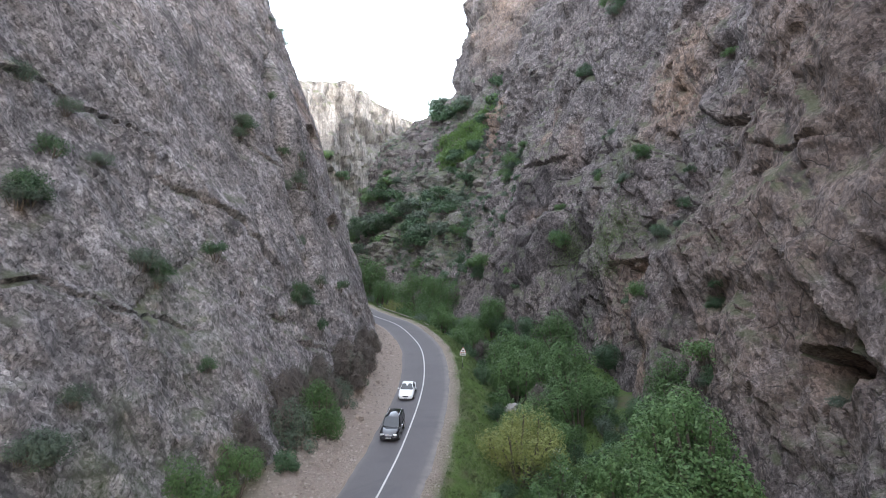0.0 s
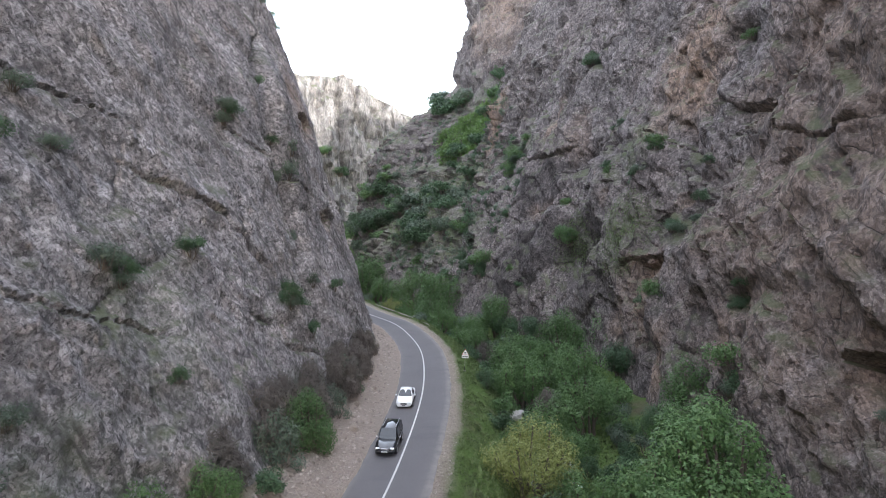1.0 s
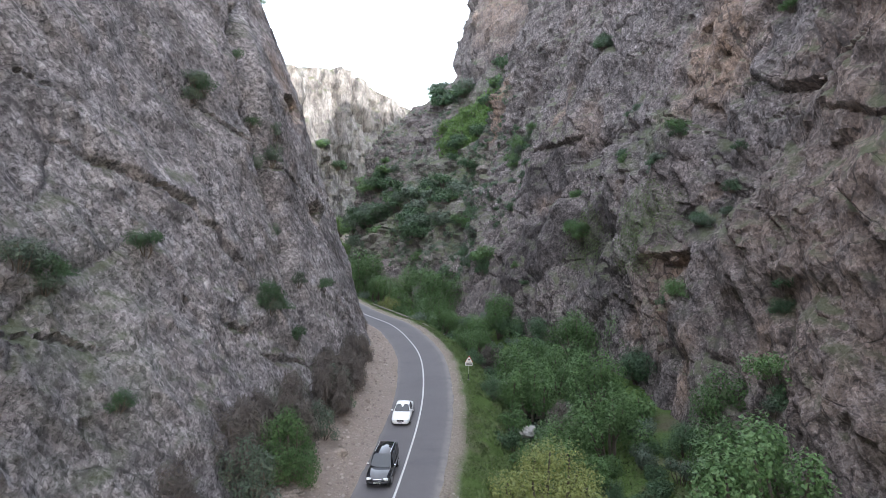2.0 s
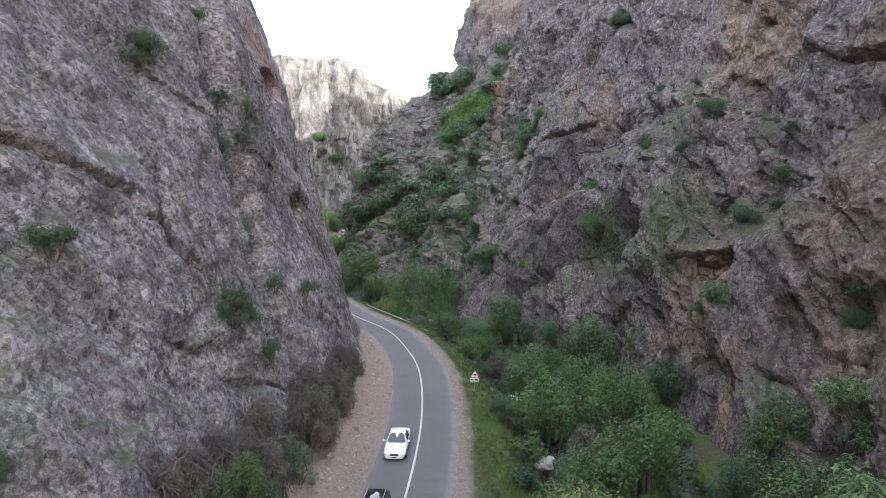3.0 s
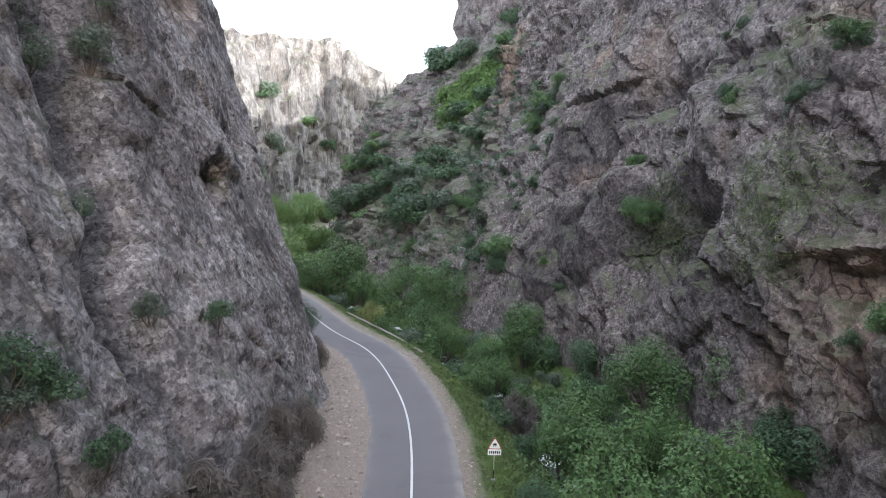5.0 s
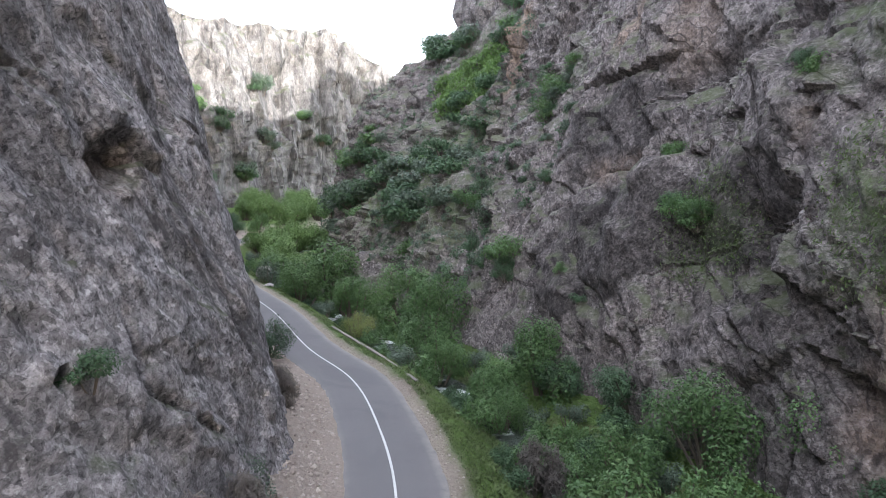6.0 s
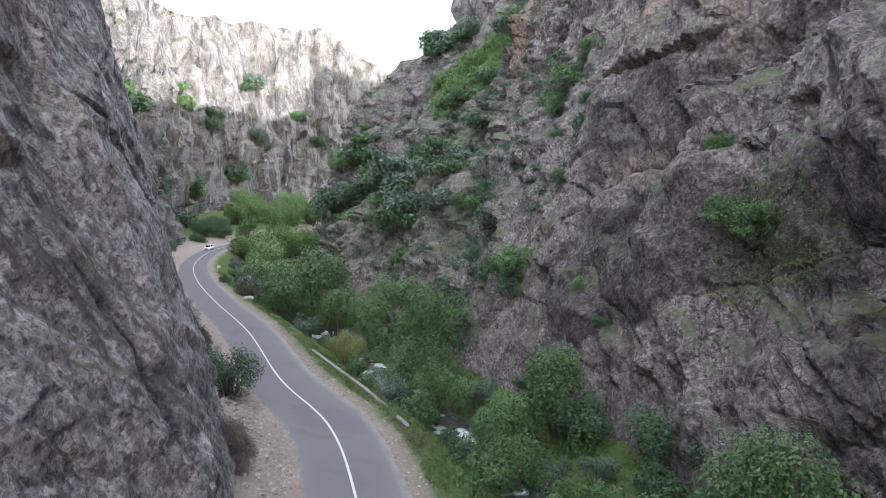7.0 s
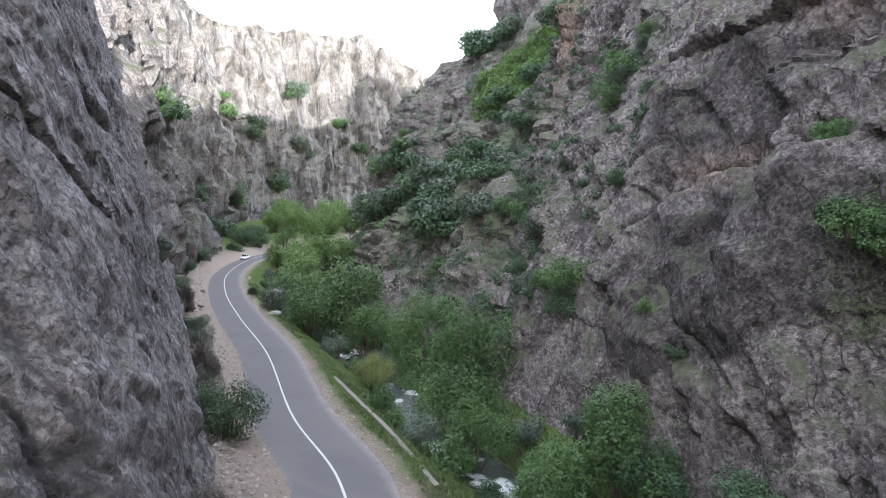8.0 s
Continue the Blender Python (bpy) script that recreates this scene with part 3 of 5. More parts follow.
PINNACLES = ((6.0, 25, 6.0, "ridge", (160, 240)), (7.0, 17, 3.0, "facet", (155, 220)), (4.5, 8.5, 1.8, "facet", (150, 200)), (1.6, 4.0, 1.4, "facet", (150, 190)), (3.0, 17, 6.0, "crack", (165, 230)))
# joints with a shelf: y, z at one end, y, z at the other, step, and how high the step fades out
RIGHT_LEDGES = ((141, 19, 138, 37, 1.2, 10), (126, 27, 108, 33, 0.8, 8), (84, 26, 62, 17, 0.7, 8),
                (78, 30, 60, 37, 0.8, 7), (112, 10, 98, 17, 0.7, 7), (104, 36, 84, 30, 0.8, 8), (160, 22, 142, 12, 0.9, 7), (200, 30, 172, 18, 1.2, 8), (230, 40, 204, 26, 1.4, 9), (118, 44, 96, 52, 0.9, 9))
LEFT_LEDGES = ((28, 20, 46, 12, 0.30, 6), (62, 30, 82, 22, 0.21, 6), (58, 9, 70, 5, 0.24, 4), (92, 24, 108, 14, 0.18, 6), (30, 33, 50, 28, 0.30, 7))
# open joints as y, z on the wall, with their half width, depth, step of the rock above, and how far the step fades
RIGHT_JOINTS = ((((136, 9.5), (132.5, 12), (130, 16.2), (128.4, 18.5), (125.6, 20.3), (122.4, 21), (115.5, 21.6), (109, 24)), 0.4, 0.9, 1.9, 10),
                (((138, 31), (134, 32.2), (126.3, 31.8), (119, 33.5)), 0.4, 0.4, -1.2, 7),
                (((89.4, 12.0), (88, 13.3), (86.7, 13.9), (84, 13.4), (81, 14.7), (79.5, 15.6), (77.5, 14.6), (76, 11.5)), 0.35, 0.5, -1.5, 6),
                (((83, 36.8), (81.4, 36.2), (75.7, 33.7), (69.1, 33.1), (67, 34)), 0.4, 0.7, -1.0, 5),
                (((92.8, 60), (93, 54), (93.7, 50.7), (95, 46)), 1.1, 1.9, 0, 3),
                (((61, 24), (57.9, 21.6), (54.5, 19.5), (51.2, 17.2), (46.6, 14.8), (43.7, 13.1), (39.6, 11.0), (37, 7)), 0.4, 0.6, -1.9, 11),
                (((100.5, 18.6), (93.6, 14.9), (89.9, 12.6)), 0.25, 0.45, 0.3, 4),
                (((84, 12), (80.5, 8), (79, 5), (76, 1.5)), 0.7, 1.1, 0, 2))
RIGHT_SPLITS = ((((112, 30), (107, 24), (103, 17), (101, 11)), 0.25, 0.5, 0.5, 5), (((98, 33), (94, 28), (92, 22), (89, 18)), 0.3, 0.5, 0.4, 4),
                (((73, 26), (69, 20), (66, 14), (60, 9)), 0.22, 0.45, 0.5, 5), (((78, 22), (72, 17), (67, 15.5)), 0.2, 0.4, -0.5, 3),
                (((66, 30), (58, 28), (50, 29)), 0.25, 0.4, -0.6, 5), (((108, 12), (101, 8), (95, 4)), 0.25, 0.4, 0.5, 4), (((126, 13), (121, 8), (114, 5)), 0.2, 0.3, 0.3, 4))
LEFT_JOINTS = ((((47, 25), (50.8, 23.7), (54, 22.2), (57.5, 20.9), (58.1, 19.6), (59.7, 18.7), (61.1, 16.6), (62.5, 14.3), (63.6, 12.6)), 0.22, 0.5, -0.28, 3),
               (((82.7, 46.6), (74.5, 38), (72.2, 30), (72, 24.5), (72, 20.2), (71.9, 17), (70.5, 14), (71.4, 10.4), (72.2, 6.9), (73.6, 2.9)), 1.2, 3.0, 0, 2),
               (((59.6, 12.4), (60, 11.5), (60.3, 9), (61, 7.6)), 0.14, 0.35, 0, 1), (((52.4, 14.6), (53.2, 13.7), (53.8, 12.4)), 0.16, 0.4, 0, 1),
               (((55.2, 12.2), (56.5, 11.9), (58.8, 10.4)), 0.16, 0.4, -0.2, 1.5), (((82, 21.0), (84.8, 21.3), (87.8, 19.4)), 0.3, 0.4, -0.9, 3),
               (((80, 13.4), (80, 11.7), (79.8, 10.4), (81.3, 8.9), (81.9, 7.9), (84.6, 5.7)), 0.2, 0.55, -0.35, 2.5), (((98.6, 15.4), (98.9, 14.1), (98.7, 12.6)), 0.25, 0.6, 0, 1),
               (((103, 28), (105, 24), (110.9, 22)), 0.4, 0.6, -0.4, 4), (((88, 18), (90, 13), (91, 8), (93, 4)), 0.25, 0.5, 0, 2), (((66, 22), (67, 16), (66.4, 11)), 0.2, 0.45, 0, 2))
# smooth slabs: y, z, half length, half height, slant, how far proud, how dark
RIGHT_SLABS = ((119, 12.5, 12, 7, -30, 0.9, 1.0), (128, 26, 8, 5.5, -20, 0.0, 1.0), (105, 17, 6.5, 5, -35, 0.5, 0.9), (96, 10, 5, 4, -30, 0.3, 0.5), (44, 30, 17, 15, 0, 0.6, 0.65), (72, 9, 6, 5, -40, 0.4, 0.45), (62, 20, 5, 6, -50, 0.4, 0.4))
LEFT_SLABS = ((76, 33, 5, 12, -8, 0.5, 0.45), (40, 30, 9, 9, 20, 0.0, 0.4), (60, 32, 9, 8, 0, 0.0, 0.4), (58, 6, 6, 3, -10, 0.2, 0.4))
# hollows: x, y, z, half length, half height, depth
LEFT_DENTS = ((-21.7, 86, 33, 3.0, 2.2, 2.0, 0.9), (-15.0, 83.4, 20.0, 2.0, 1.3, 1.1, 0.5), (-14, 76, 12, 0.5, 0.5, 0.8, 0.2),
              (-24, 121, 21, 1.1, 0.9, 1.4, 0.3), (-17.8, 102.7, 17.2, 1.0, 0.7, 1.0, 0.3), (-18.5, 88, 30, 0.4, 0.4, 0.6, 0.1))
RIGHT_DENTS = ((37, 93.6, 45.4, 3.4, 2.2, 5.0, 0.8), (36, 88, 40, 0.6, 0.8, 1.2, 0.5), (29, 83, 13.2, 4.0, 2.8, 1.5, 0.9), (35.3, 69, 32.5, 2.6, 0.6, 1.8, 0.4),
               (30.8, 44.5, 10.2, 3.8, 2.6, 4.4, 0.9), (27, 98, 23, 0.8, 1.6, 1.0, 0.3), (32.5, 83.5, 23.2, 0.9, 1.5, 0.9, 0.5), (15.5, 183, 47, 2.0, 8, -2.6, 1.0),
               (26.5, 103, 25, 7, 9, -1.3, 0.0), (22, 116, 22, 6, 12, -1.5, 0.0), (33, 78, 22, 6, 9, 0.9, 0.0))
RIGHT_STAINS = ((37, 90, 42, 9, 12, 1.0), (28.5, 83, 11, 6, 5, 0.55), (31, 45, 9, 7, 7, 0.5), (26, 73.5, 4, 2.5, 5, 0.8), (29, 65, 7, 2.5, 5, 0.6), (20, 126, 20.5, 5, 2.5, 0.5), (24.5, 133, 42, 2.5, 7, 0.7), (27, 82, 9, 3.5, 7, 0.7), (36, 70, 34, 7, 6, 0.35), (17, 184, 50, 5, 9, 1.0),
                (26, 120, 36, 4, 6, 0.35), (27, 250, 100, 22, 24, 0.55), (36, 60, 45, 12, 14, 0.5), (33, 56, 22, 18, 26, 0.42), (26, 88, 4, 4, 4, 0.7))
RIGHT_GREENS = ((-8, 205, 24, 34, 22, 0.7), (-2, 165, 14, 16, 10, 0.55), (9, 208, 48, 13, 11, 1.0), (27, 91, 18, 4, 7, 0.7), (-5, 190, 22, 14, 12, 0.7), (-15, 215, 20, 14, 12, 0.7), (32, 96, 30, 5, 5, 0.5),
                (10, 235, 60, 14, 12, 0.6), (22, 150, 36, 6, 6, 0.6), (21, 106, 16, 4, 5, 0.6))
LEFT_GREENS = ((-20, 44, 14, 6, 8, 0.25), (-18, 32, 6, 8, 5, 0.5), (-17, 70, 24, 2.0, 12, 0.3), (-13, 60, 3, 6, 3, 0.6))
LEFT_STAINS = ((-21.7, 86, 36, 4, 5, 0.7), (-17, 40, 4, 2, 2, 0.6), (-70, 200, 40, 30, 60, 0.35), (-105, 330, 60, 60, 40, 0.25))
right_wall, RP, RF = rock_wall("cliff_east", ROCK, 1, True, RIGHT_PLAN, RIGHT_SPANS, 230, 44, ROUGHNESS + OUTCROPS, RIGHT_LEDGES, RIGHT_JOINTS + RIGHT_SPLITS, RIGHT_SLABS, RIGHT_DENTS, RIGHT_STAINS, RIGHT_GREENS, 70,
                               "steep grey-brown rock wall of the gorge with hollows, ledges and rusty stains")
left_wall, LP, LF = rock_wall("cliff_west", ROCK_WEST, -1, False, LEFT_PLAN, LEFT_SPANS, 230, 36, CALMER + PINNACLES, LEFT_LEDGES, LEFT_JOINTS, LEFT_SLABS, LEFT_DENTS, LEFT_STAINS, LEFT_GREENS, 40,
                              "sheer grey rock wall beside the road, cracked and lichen-spotted")


# ---- ground, road, river ----
def sheet(name, rows, cols, place, material, label, category):
    me = bpy.data.meshes.new(name)
    me.from_pydata([tuple(v) for v in place], [], [(i * cols + j, i * cols + j + 1, (i + 1) * cols + j + 1, (i + 1) * cols + j)
                                                   for i in range(rows - 1) for j in range(cols - 1)])
    me.materials.append(material)
    me.polygons.foreach_set("use_smooth", [True] * len(me.polygons))
    return tagged(new(name, me), label, category, kind="structure")


gx = np.concatenate([np.linspace(-1500, -150, 6), np.arange(-135, -70, 3.0), np.arange(-70, 42, 0.8), np.arange(42, 90, 4), np.linspace(150, 1500, 6)])
gy = np.concatenate([np.linspace(-1500, -150, 6), np.arange(-110, 20, 3.0), np.arange(20, 170, 0.8), np.arange(170, 300, 2.0), np.arange(300, 560, 6), np.linspace(700, 2000, 6)])
GX, GY = np.meshgrid(gx, gy)
side = road_side(GX.ravel(), GY.ravel())
gz = ground_z(GX.ravel(), GY.ravel(), side)
ground = sheet("ground", len(gy), len(gx), np.stack([GX.ravel(), GY.ravel(), gz], 1), GROUND, "stony gully floor with grass, gravel shoulders and bare soil", "ground")
wob = 0.7 * fbm(np.stack([GX.ravel() / 3, GY.ravel() / 3, 0 * side], 1), 3)
floats(ground.data, "gravel", np.clip(np.interp(side + wob, (-16, -10, -7.5, -2.5, 2.5, 4.1, 5.0), (0, 0.5, 1, 1, 1, 0.8, 0.0)), 0, 1))

across = np.array((-3.15, -2.7, -2.0, -0.6, 0.6, 2.0, 2.6, 3.0, 3.3))
steps = np.arange(0, ROAD_LEN[-1], 1.0)
rx, ry = np.interp(steps, ROAD_LEN, ROAD[:, 0]), np.interp(steps, ROAD_LEN, ROAD[:, 1])
nx, ny = np.interp(steps, ROAD_LEN, ROAD_RIGHT[:, 0]), np.interp(steps, ROAD_LEN, ROAD_RIGHT[:, 1])
ragged = 0.22 * fbm(np.stack([steps / 2.5, 0 * steps, 0 * steps], 1), 3)
ragged2 = 0.22 * fbm(np.stack([steps / 2.5, 0 * steps + 9, 0 * steps], 1), 3)
verts = []
for i in range(len(steps)):
    for k, a in enumerate(across):
        a = a + (ragged[i] if k == 0 else ragged2[i] if k == len(across) - 1 else 0)
        verts.append((rx[i] + nx[i] * a, ry[i] + ny[i] * a, 0.06 - 0.004 * a * a - (0.05 if k in (0, len(across) - 1) else 0)))
road = sheet("road", len(steps), len(across), verts, ASPHALT, "narrow two-lane asphalt road with worn pale edges", "road")
floats(road.data, "edge", np.tile((0.55, 0.12, 0.03, 0, 0, 0.03, 0.15, 0.75, 1.0), len(steps)))
lane = []
for i in range(len(steps)):
    wear = 0.012 * perlin(np.array([[steps[i] / 1.3, 0.5, 0.5]]))[0]
    for a, h in ((-0.085 - wear, 0.061), (-0.08, 0.067), (0.08, 0.067), (0.085 + wear, 0.061)):
        lane.append((rx[i] + nx[i] * a, ry[i] + ny[i] * a, h))
line = sheet("road_marking", len(steps), 4, lane, LINE, "worn white centre line painted on the road", "marking")


# ---- plants ----
def leaves(centres, normals, long, wide, sag, seed):
    """Small pointed leaves at the places and facing the ways given."""
    r = np.random.default_rng(seed)
    n = len(centres)
    t = r.normal(size=(n, 3))
    t[:, 2] -= sag
    t -= normals * (t * normals).sum(1)[:, None]
    t /= np.linalg.norm(t, axis=1)[:, None] + 1e-9
    b = np.cross(normals, t)
    k = (0.7 + 0.6 * r.random(n))[:, None]
    a, w = t * long * k, b * wide * k
    v = np.stack([centres - a * 0.45 + w * 0.55, centres + a * 0.55 + normals * -0.12 * long, centres - a * 0.45 - w * 0.55], 1).reshape(-1, 3)
    f = np.arange(3 * n).reshape(n, 3)
    return v, f


def tube(path, r0, r1, sides=5):
    path = np.asarray(path, float)
    v, f = [], []
    for i, p in enumerate(path):
        rad = r0 + (r1 - r0) * i / (len(path) - 1)
        for s in range(sides):
            a = 2 * math.pi * s / sides
            v.append((p[0] + rad * math.cos(a), p[1] + rad * math.sin(a), p[2]))
    for i in range(len(path) - 1):
        for s in range(sides):
            f.append((i * sides + s, i * sides + (s + 1) % sides, (i + 1) * sides + (s + 1) % sides, (i + 1) * sides + s))
    return v, f


def shrub(name, label, category, radius, height, lobes, count, leaf, material, seed, bare=False, sag=0.3, ragged=0.45):
    """A shrub or small tree: stems that fork to lobes of leaves, with gaps between."""
    r = np.random.default_rng(seed)
    thing = tagged(new(name), label, category)
    ang = 2.4 * np.arange(lobes) + r.random(lobes)
    rad = radius * np.sqrt((np.arange(lobes) + 0.4) / lobes) * (0.55 + 0.35 * r.random(lobes))
    hz = height * (0.24 + 0.58 * r.random(lobes)) - 0.22 * height * (rad / radius) ** 2
    cen = np.stack([rad * np.cos(ang), rad * np.sin(ang), hz], 1)
    size = radius * (0.26 + 0.24 * r.random(lobes)) * (7 / lobes) ** 0.25
    pick = r.choice(lobes, count, p=size ** 2 / (size ** 2).sum())
    d = r.normal(size=(count, 3))
    d /= np.linalg.norm(d, axis=1)[:, None]
    stretch = np.array((1.0, 1.0, min(1.25, 0.55 * height / radius + 0.35)))
    lump = 1 + ragged * fbm(d * 2.2 + pick[:, None] * 3.1, 2)
    shell = (1 - 0.5 * r.random(count) ** 2) * lump
    p = cen[pick] + d * (size[pick] * shell)[:, None] * stretch
    p[:, 2] = np.maximum(p[:, 2], 0.05)
    nrm = d + 0.5 * r.normal(size=(count, 3)) + (0, 0, 0.45)
    nrm /= np.linalg.norm(nrm, axis=1)[:, None]
    v, f = leaves(p, nrm, leaf, leaf * (0.07 if bare else 0.55), sag, seed)
    crown = new("crown", mesh_of("crown", v, f, material))
    crown.parent = thing
    sv, sf = [], []
    for i in range(lobes):
        base = np.array((0.12 * radius * math.cos(ang[i]), 0.12 * radius * math.sin(ang[i]), -0.5))
        mid = base * 0.5 + cen[i] * 0.5 + r.normal(size=3) * 0.07 * radius
        end = cen[i] + (0, 0, size[i] * 0.4)
        a, b = tube((base, mid, end), 0.028 * height + 0.01, 0.008 * height, 5)
        sf += [tuple(k + len(sv) for k in q) for q in b]
        sv += a
    stems = new("trunk", mesh_of("trunk", sv, sf, BARK))
    stems.parent = thing
    return thing


GREEN_LABEL = "leafy green shrub growing in the gully"
kinds = {
    "green": [shrub("shrub", GREEN_LABEL, "shrub", 3.0, 5.0, 13, 8500, 0.165, LEAF_GREEN, 11), shrub("shrub", GREEN_LABEL, "shrub", 2.7, 4.4, 12, 8000, 0.16, LEAF_GREEN, 12)],
    "dark": [shrub("shrub", "dense dark green shrub in the gully", "shrub", 2.8, 4.2, 12, 8500, 0.155, LEAF_DARK, 21),
             shrub("shrub", "dense dark green shrub in the gully", "shrub", 3.1, 4.8, 14, 9000, 0.16, LEAF_DARK, 22)],
    "yellow": [shrub("willow_shrub", "broad yellow-green shrub with young leaves beside the road", "shrub", 4.2, 6.2, 22, 15000, 0.15, LEAF_YELLOW, 31)],
    "grey": [shrub("shrub", "grey-green shrub with thin foliage", "shrub", 2.6, 4.2, 8, 3000, 0.22, LEAF_GREY, 41)],
    "bare": [shrub("shrub", "leafless purple-brown shrub of fine twigs", "shrub", 2.3, 4.2, 9, 3600, 0.75, LEAF_BARE, 51, True, -1.5)],
    "tree": [shrub("tree", "tall light green tree on the river bank", "tree", 4.6, 7.6, 18, 6500, 0.34, LEAF_LIGHT, 61, sag=0.8, ragged=0.7)],
    "under": [shrub("shrub", "low green shrub in the undergrowth", "shrub", 1.6, 2.2, 8, 1600, 0.205, LEAF_GREEN, 81), shrub("shrub", "low dark shrub in the undergrowth", "shrub", 1.6, 2.0, 8, 1600, 0.20, LEAF_DARK, 82),
              shrub("shrub", "low grey-green shrub in the undergrowth", "shrub", 1.6, 2.3, 7, 1900, 0.16, LEAF_GREY, 83)],
    "mound": [shrub("slope_shrub", "ragged green shrub on the rocky slope", "shrub", 2.2, 2.0, 17, 2400, 0.18, LEAF_GREEN, 91, ragged=0.95), shrub("slope_shrub", "ragged dark shrub on the rocky slope", "shrub", 2.2, 1.9, 18, 2400, 0.175, LEAF_DARK, 92, ragged=0.95),
              shrub("slope_shrub", "ragged grey-green shrub on the rocky slope", "shrub", 2.2, 1.8, 15, 2100, 0.17, LEAF_GREY, 93, ragged=1.0)],
    "distant": [shrub("slope_shrub", "green shrub on the far rocky slope", "shrub", 2.2, 2.0, 14, 1000, 0.31, LEAF_GREEN, 94, ragged=0.9), shrub("slope_shrub", "dark shrub on the far rocky slope", "shrub", 2.2, 1.8, 15, 1000, 0.30, LEAF_DARK, 95, ragged=0.9),
                shrub("slope_shrub", "grey-green shrub on the far rocky slope", "shrub", 2.2, 1.8, 14, 900, 0.30, LEAF_GREY, 96, ragged=0.9)],
    "small": [shrub("cliff_shrub", "small green shrub rooted in the rock wall", "shrub", 1.0, 1.25, 7, 1500, 0.115, LEAF_GREEN, 71),
              shrub("cliff_shrub", "small dark shrub rooted in the rock wall", "shrub", 1.0, 1.1, 7, 1600, 0.11, LEAF_DARK, 72),
              shrub("cliff_shrub", "small grey-green shrub rooted in the rock wall", "shrub", 1.0, 1.0, 8, 1300, 0.105, LEAF_GREY, 73)],
}
SIZE = {"green": 2.85, "dark": 2.95, "yellow": 4.2, "grey": 2.6, "bare": 2.3, "tree": 4.6, "small": 1.0, "under": 1.6, "mound": 2.2, "distant": 2.2}
first_use = set()
plant_rng = random.Random(5)


def plant(kind, x, y, z, radius, variant=None, group=""):
    options = kinds[kind]
    ob = options[(variant if variant is not None else plant_rng.randrange(len(options))) % len(options)]
    k = radius / SIZE[kind]
    m = pose(x, y, z, plant_rng.uniform(-6, 6), plant_rng.uniform(-6, 6), plant_rng.uniform(0, 360)) @ Matrix.Diagonal((k, k, k * plant_rng.uniform(0.88, 1.12), 1))
    if ob.name in first_use:
        ob = copy_thing(ob, m)
    else:
        first_use.add(ob.name)
        ob.matrix_basis = m
    return tagged(ob, group=group)


# kind, x, y, radius: the shrubs of the gully that stand out
GULLY = (("green", 5.6, 115, 4.0), ("dark", 12, 115.5, 3.8), ("dark", 18, 109, 3.4), ("green", 11.6, 96, 3.8), ("green", 20, 97, 3.3),
         ("green", 14.6, 87.5, 3.0), ("green", 10, 79.5, 3.3), ("bare", 6.8, 96.5, 2.4), ("dark", 5.4, 79, 1.8), ("green", 27.5, 93, 3.2),
         ("green", 18.2, 80, 3.2), ("green", -2.2, 137, 4.2), ("yellow", -12.6, 139.5, 3.0), ("green", -21.5, 168, 6.2), ("yellow", 7.4, 54.5, 7.2))
GULLY_NEAR = (("dark", 22.5, 65, 3.6), ("dark", 25.3, 84.7, 3.4), ("green", 21.9, 55.3, 3.2), ("green", 21.6, 47, 4.0), ("green", 9.0, 85, 3.4),
              ("dark", 16.8, 101, 3.2), ("green", 16.5, 69, 3.2), ("dark", 14, 60, 3.0), ("green", 27, 66, 2.8), ("grey", 27, 57, 2.6),
              ("green", 15, 46, 3.4), ("green", 12, 68, 2.6), ("bare", 12.5, 73, 2.4), ("green", 10, 49, 2.8), ("dark", 12.5, 54, 2.6), ("green", 11, 61, 2.4))
GULLY_FAR = (("green", 10.5, 117, 3.4), ("green", 4.4, 112, 2.6), ("green", -1.4, 129, 3.4), ("green", -1, 122, 2.6), ("green", -6.5, 149, 4.2), ("green", -26, 160, 4.2),
             ("grey", -33.4, 165.5, 2.4), ("dark", -29.5, 172, 3.2), ("tree", -44, 213, 5.8), ("tree", -49, 230, 5.5), ("tree", -40, 197, 4.6), ("tree", -52, 250, 6.0),
             ("green", -37, 186, 4.0), ("green", -16, 156, 3.6), ("dark", -31, 190, 4.2), ("tree", -46, 262, 5.5), ("dark", -42, 178, 2.0), ("green", 5.5, 109.5, 2.2), ("under", 7.8, 104, 1.9), ("under", 6.4, 100.5, 1.7), ("under", 2.5, 114.5, 1.6))
BANK = (("dark", -76.5, 256, 3.4), ("dark", -78, 268, 3.8), ("dark", -80, 281, 4.2), ("tree", -80, 294, 5.0), ("tree", -74, 306, 5.0), ("dark", -76, 246, 2.8), ("tree", -56.6, 234, 3.9), ("tree", -54, 246, 4.6), ("tree", -50.5, 258, 5.0), ("tree", -58, 280, 6.0), ("tree", -61, 302, 6.0), ("tree", -82, 318, 6.0), ("tree", -56, 322, 6.0),
        ("tree", -92, 340, 6.0), ("tree", -70, 345, 6.4), ("tree", -38, 285, 5.1), ("tree", -50, 360, 6.4), ("tree", -78, 372, 6.4), ("tree", -30, 395, 6.9))
for kind, x, y, radius in GULLY + GULLY_NEAR + GULLY_FAR + BANK:
    plant(kind, x, y, ground_at(x, y) - 0.1, radius, group="shrubs of the gully")
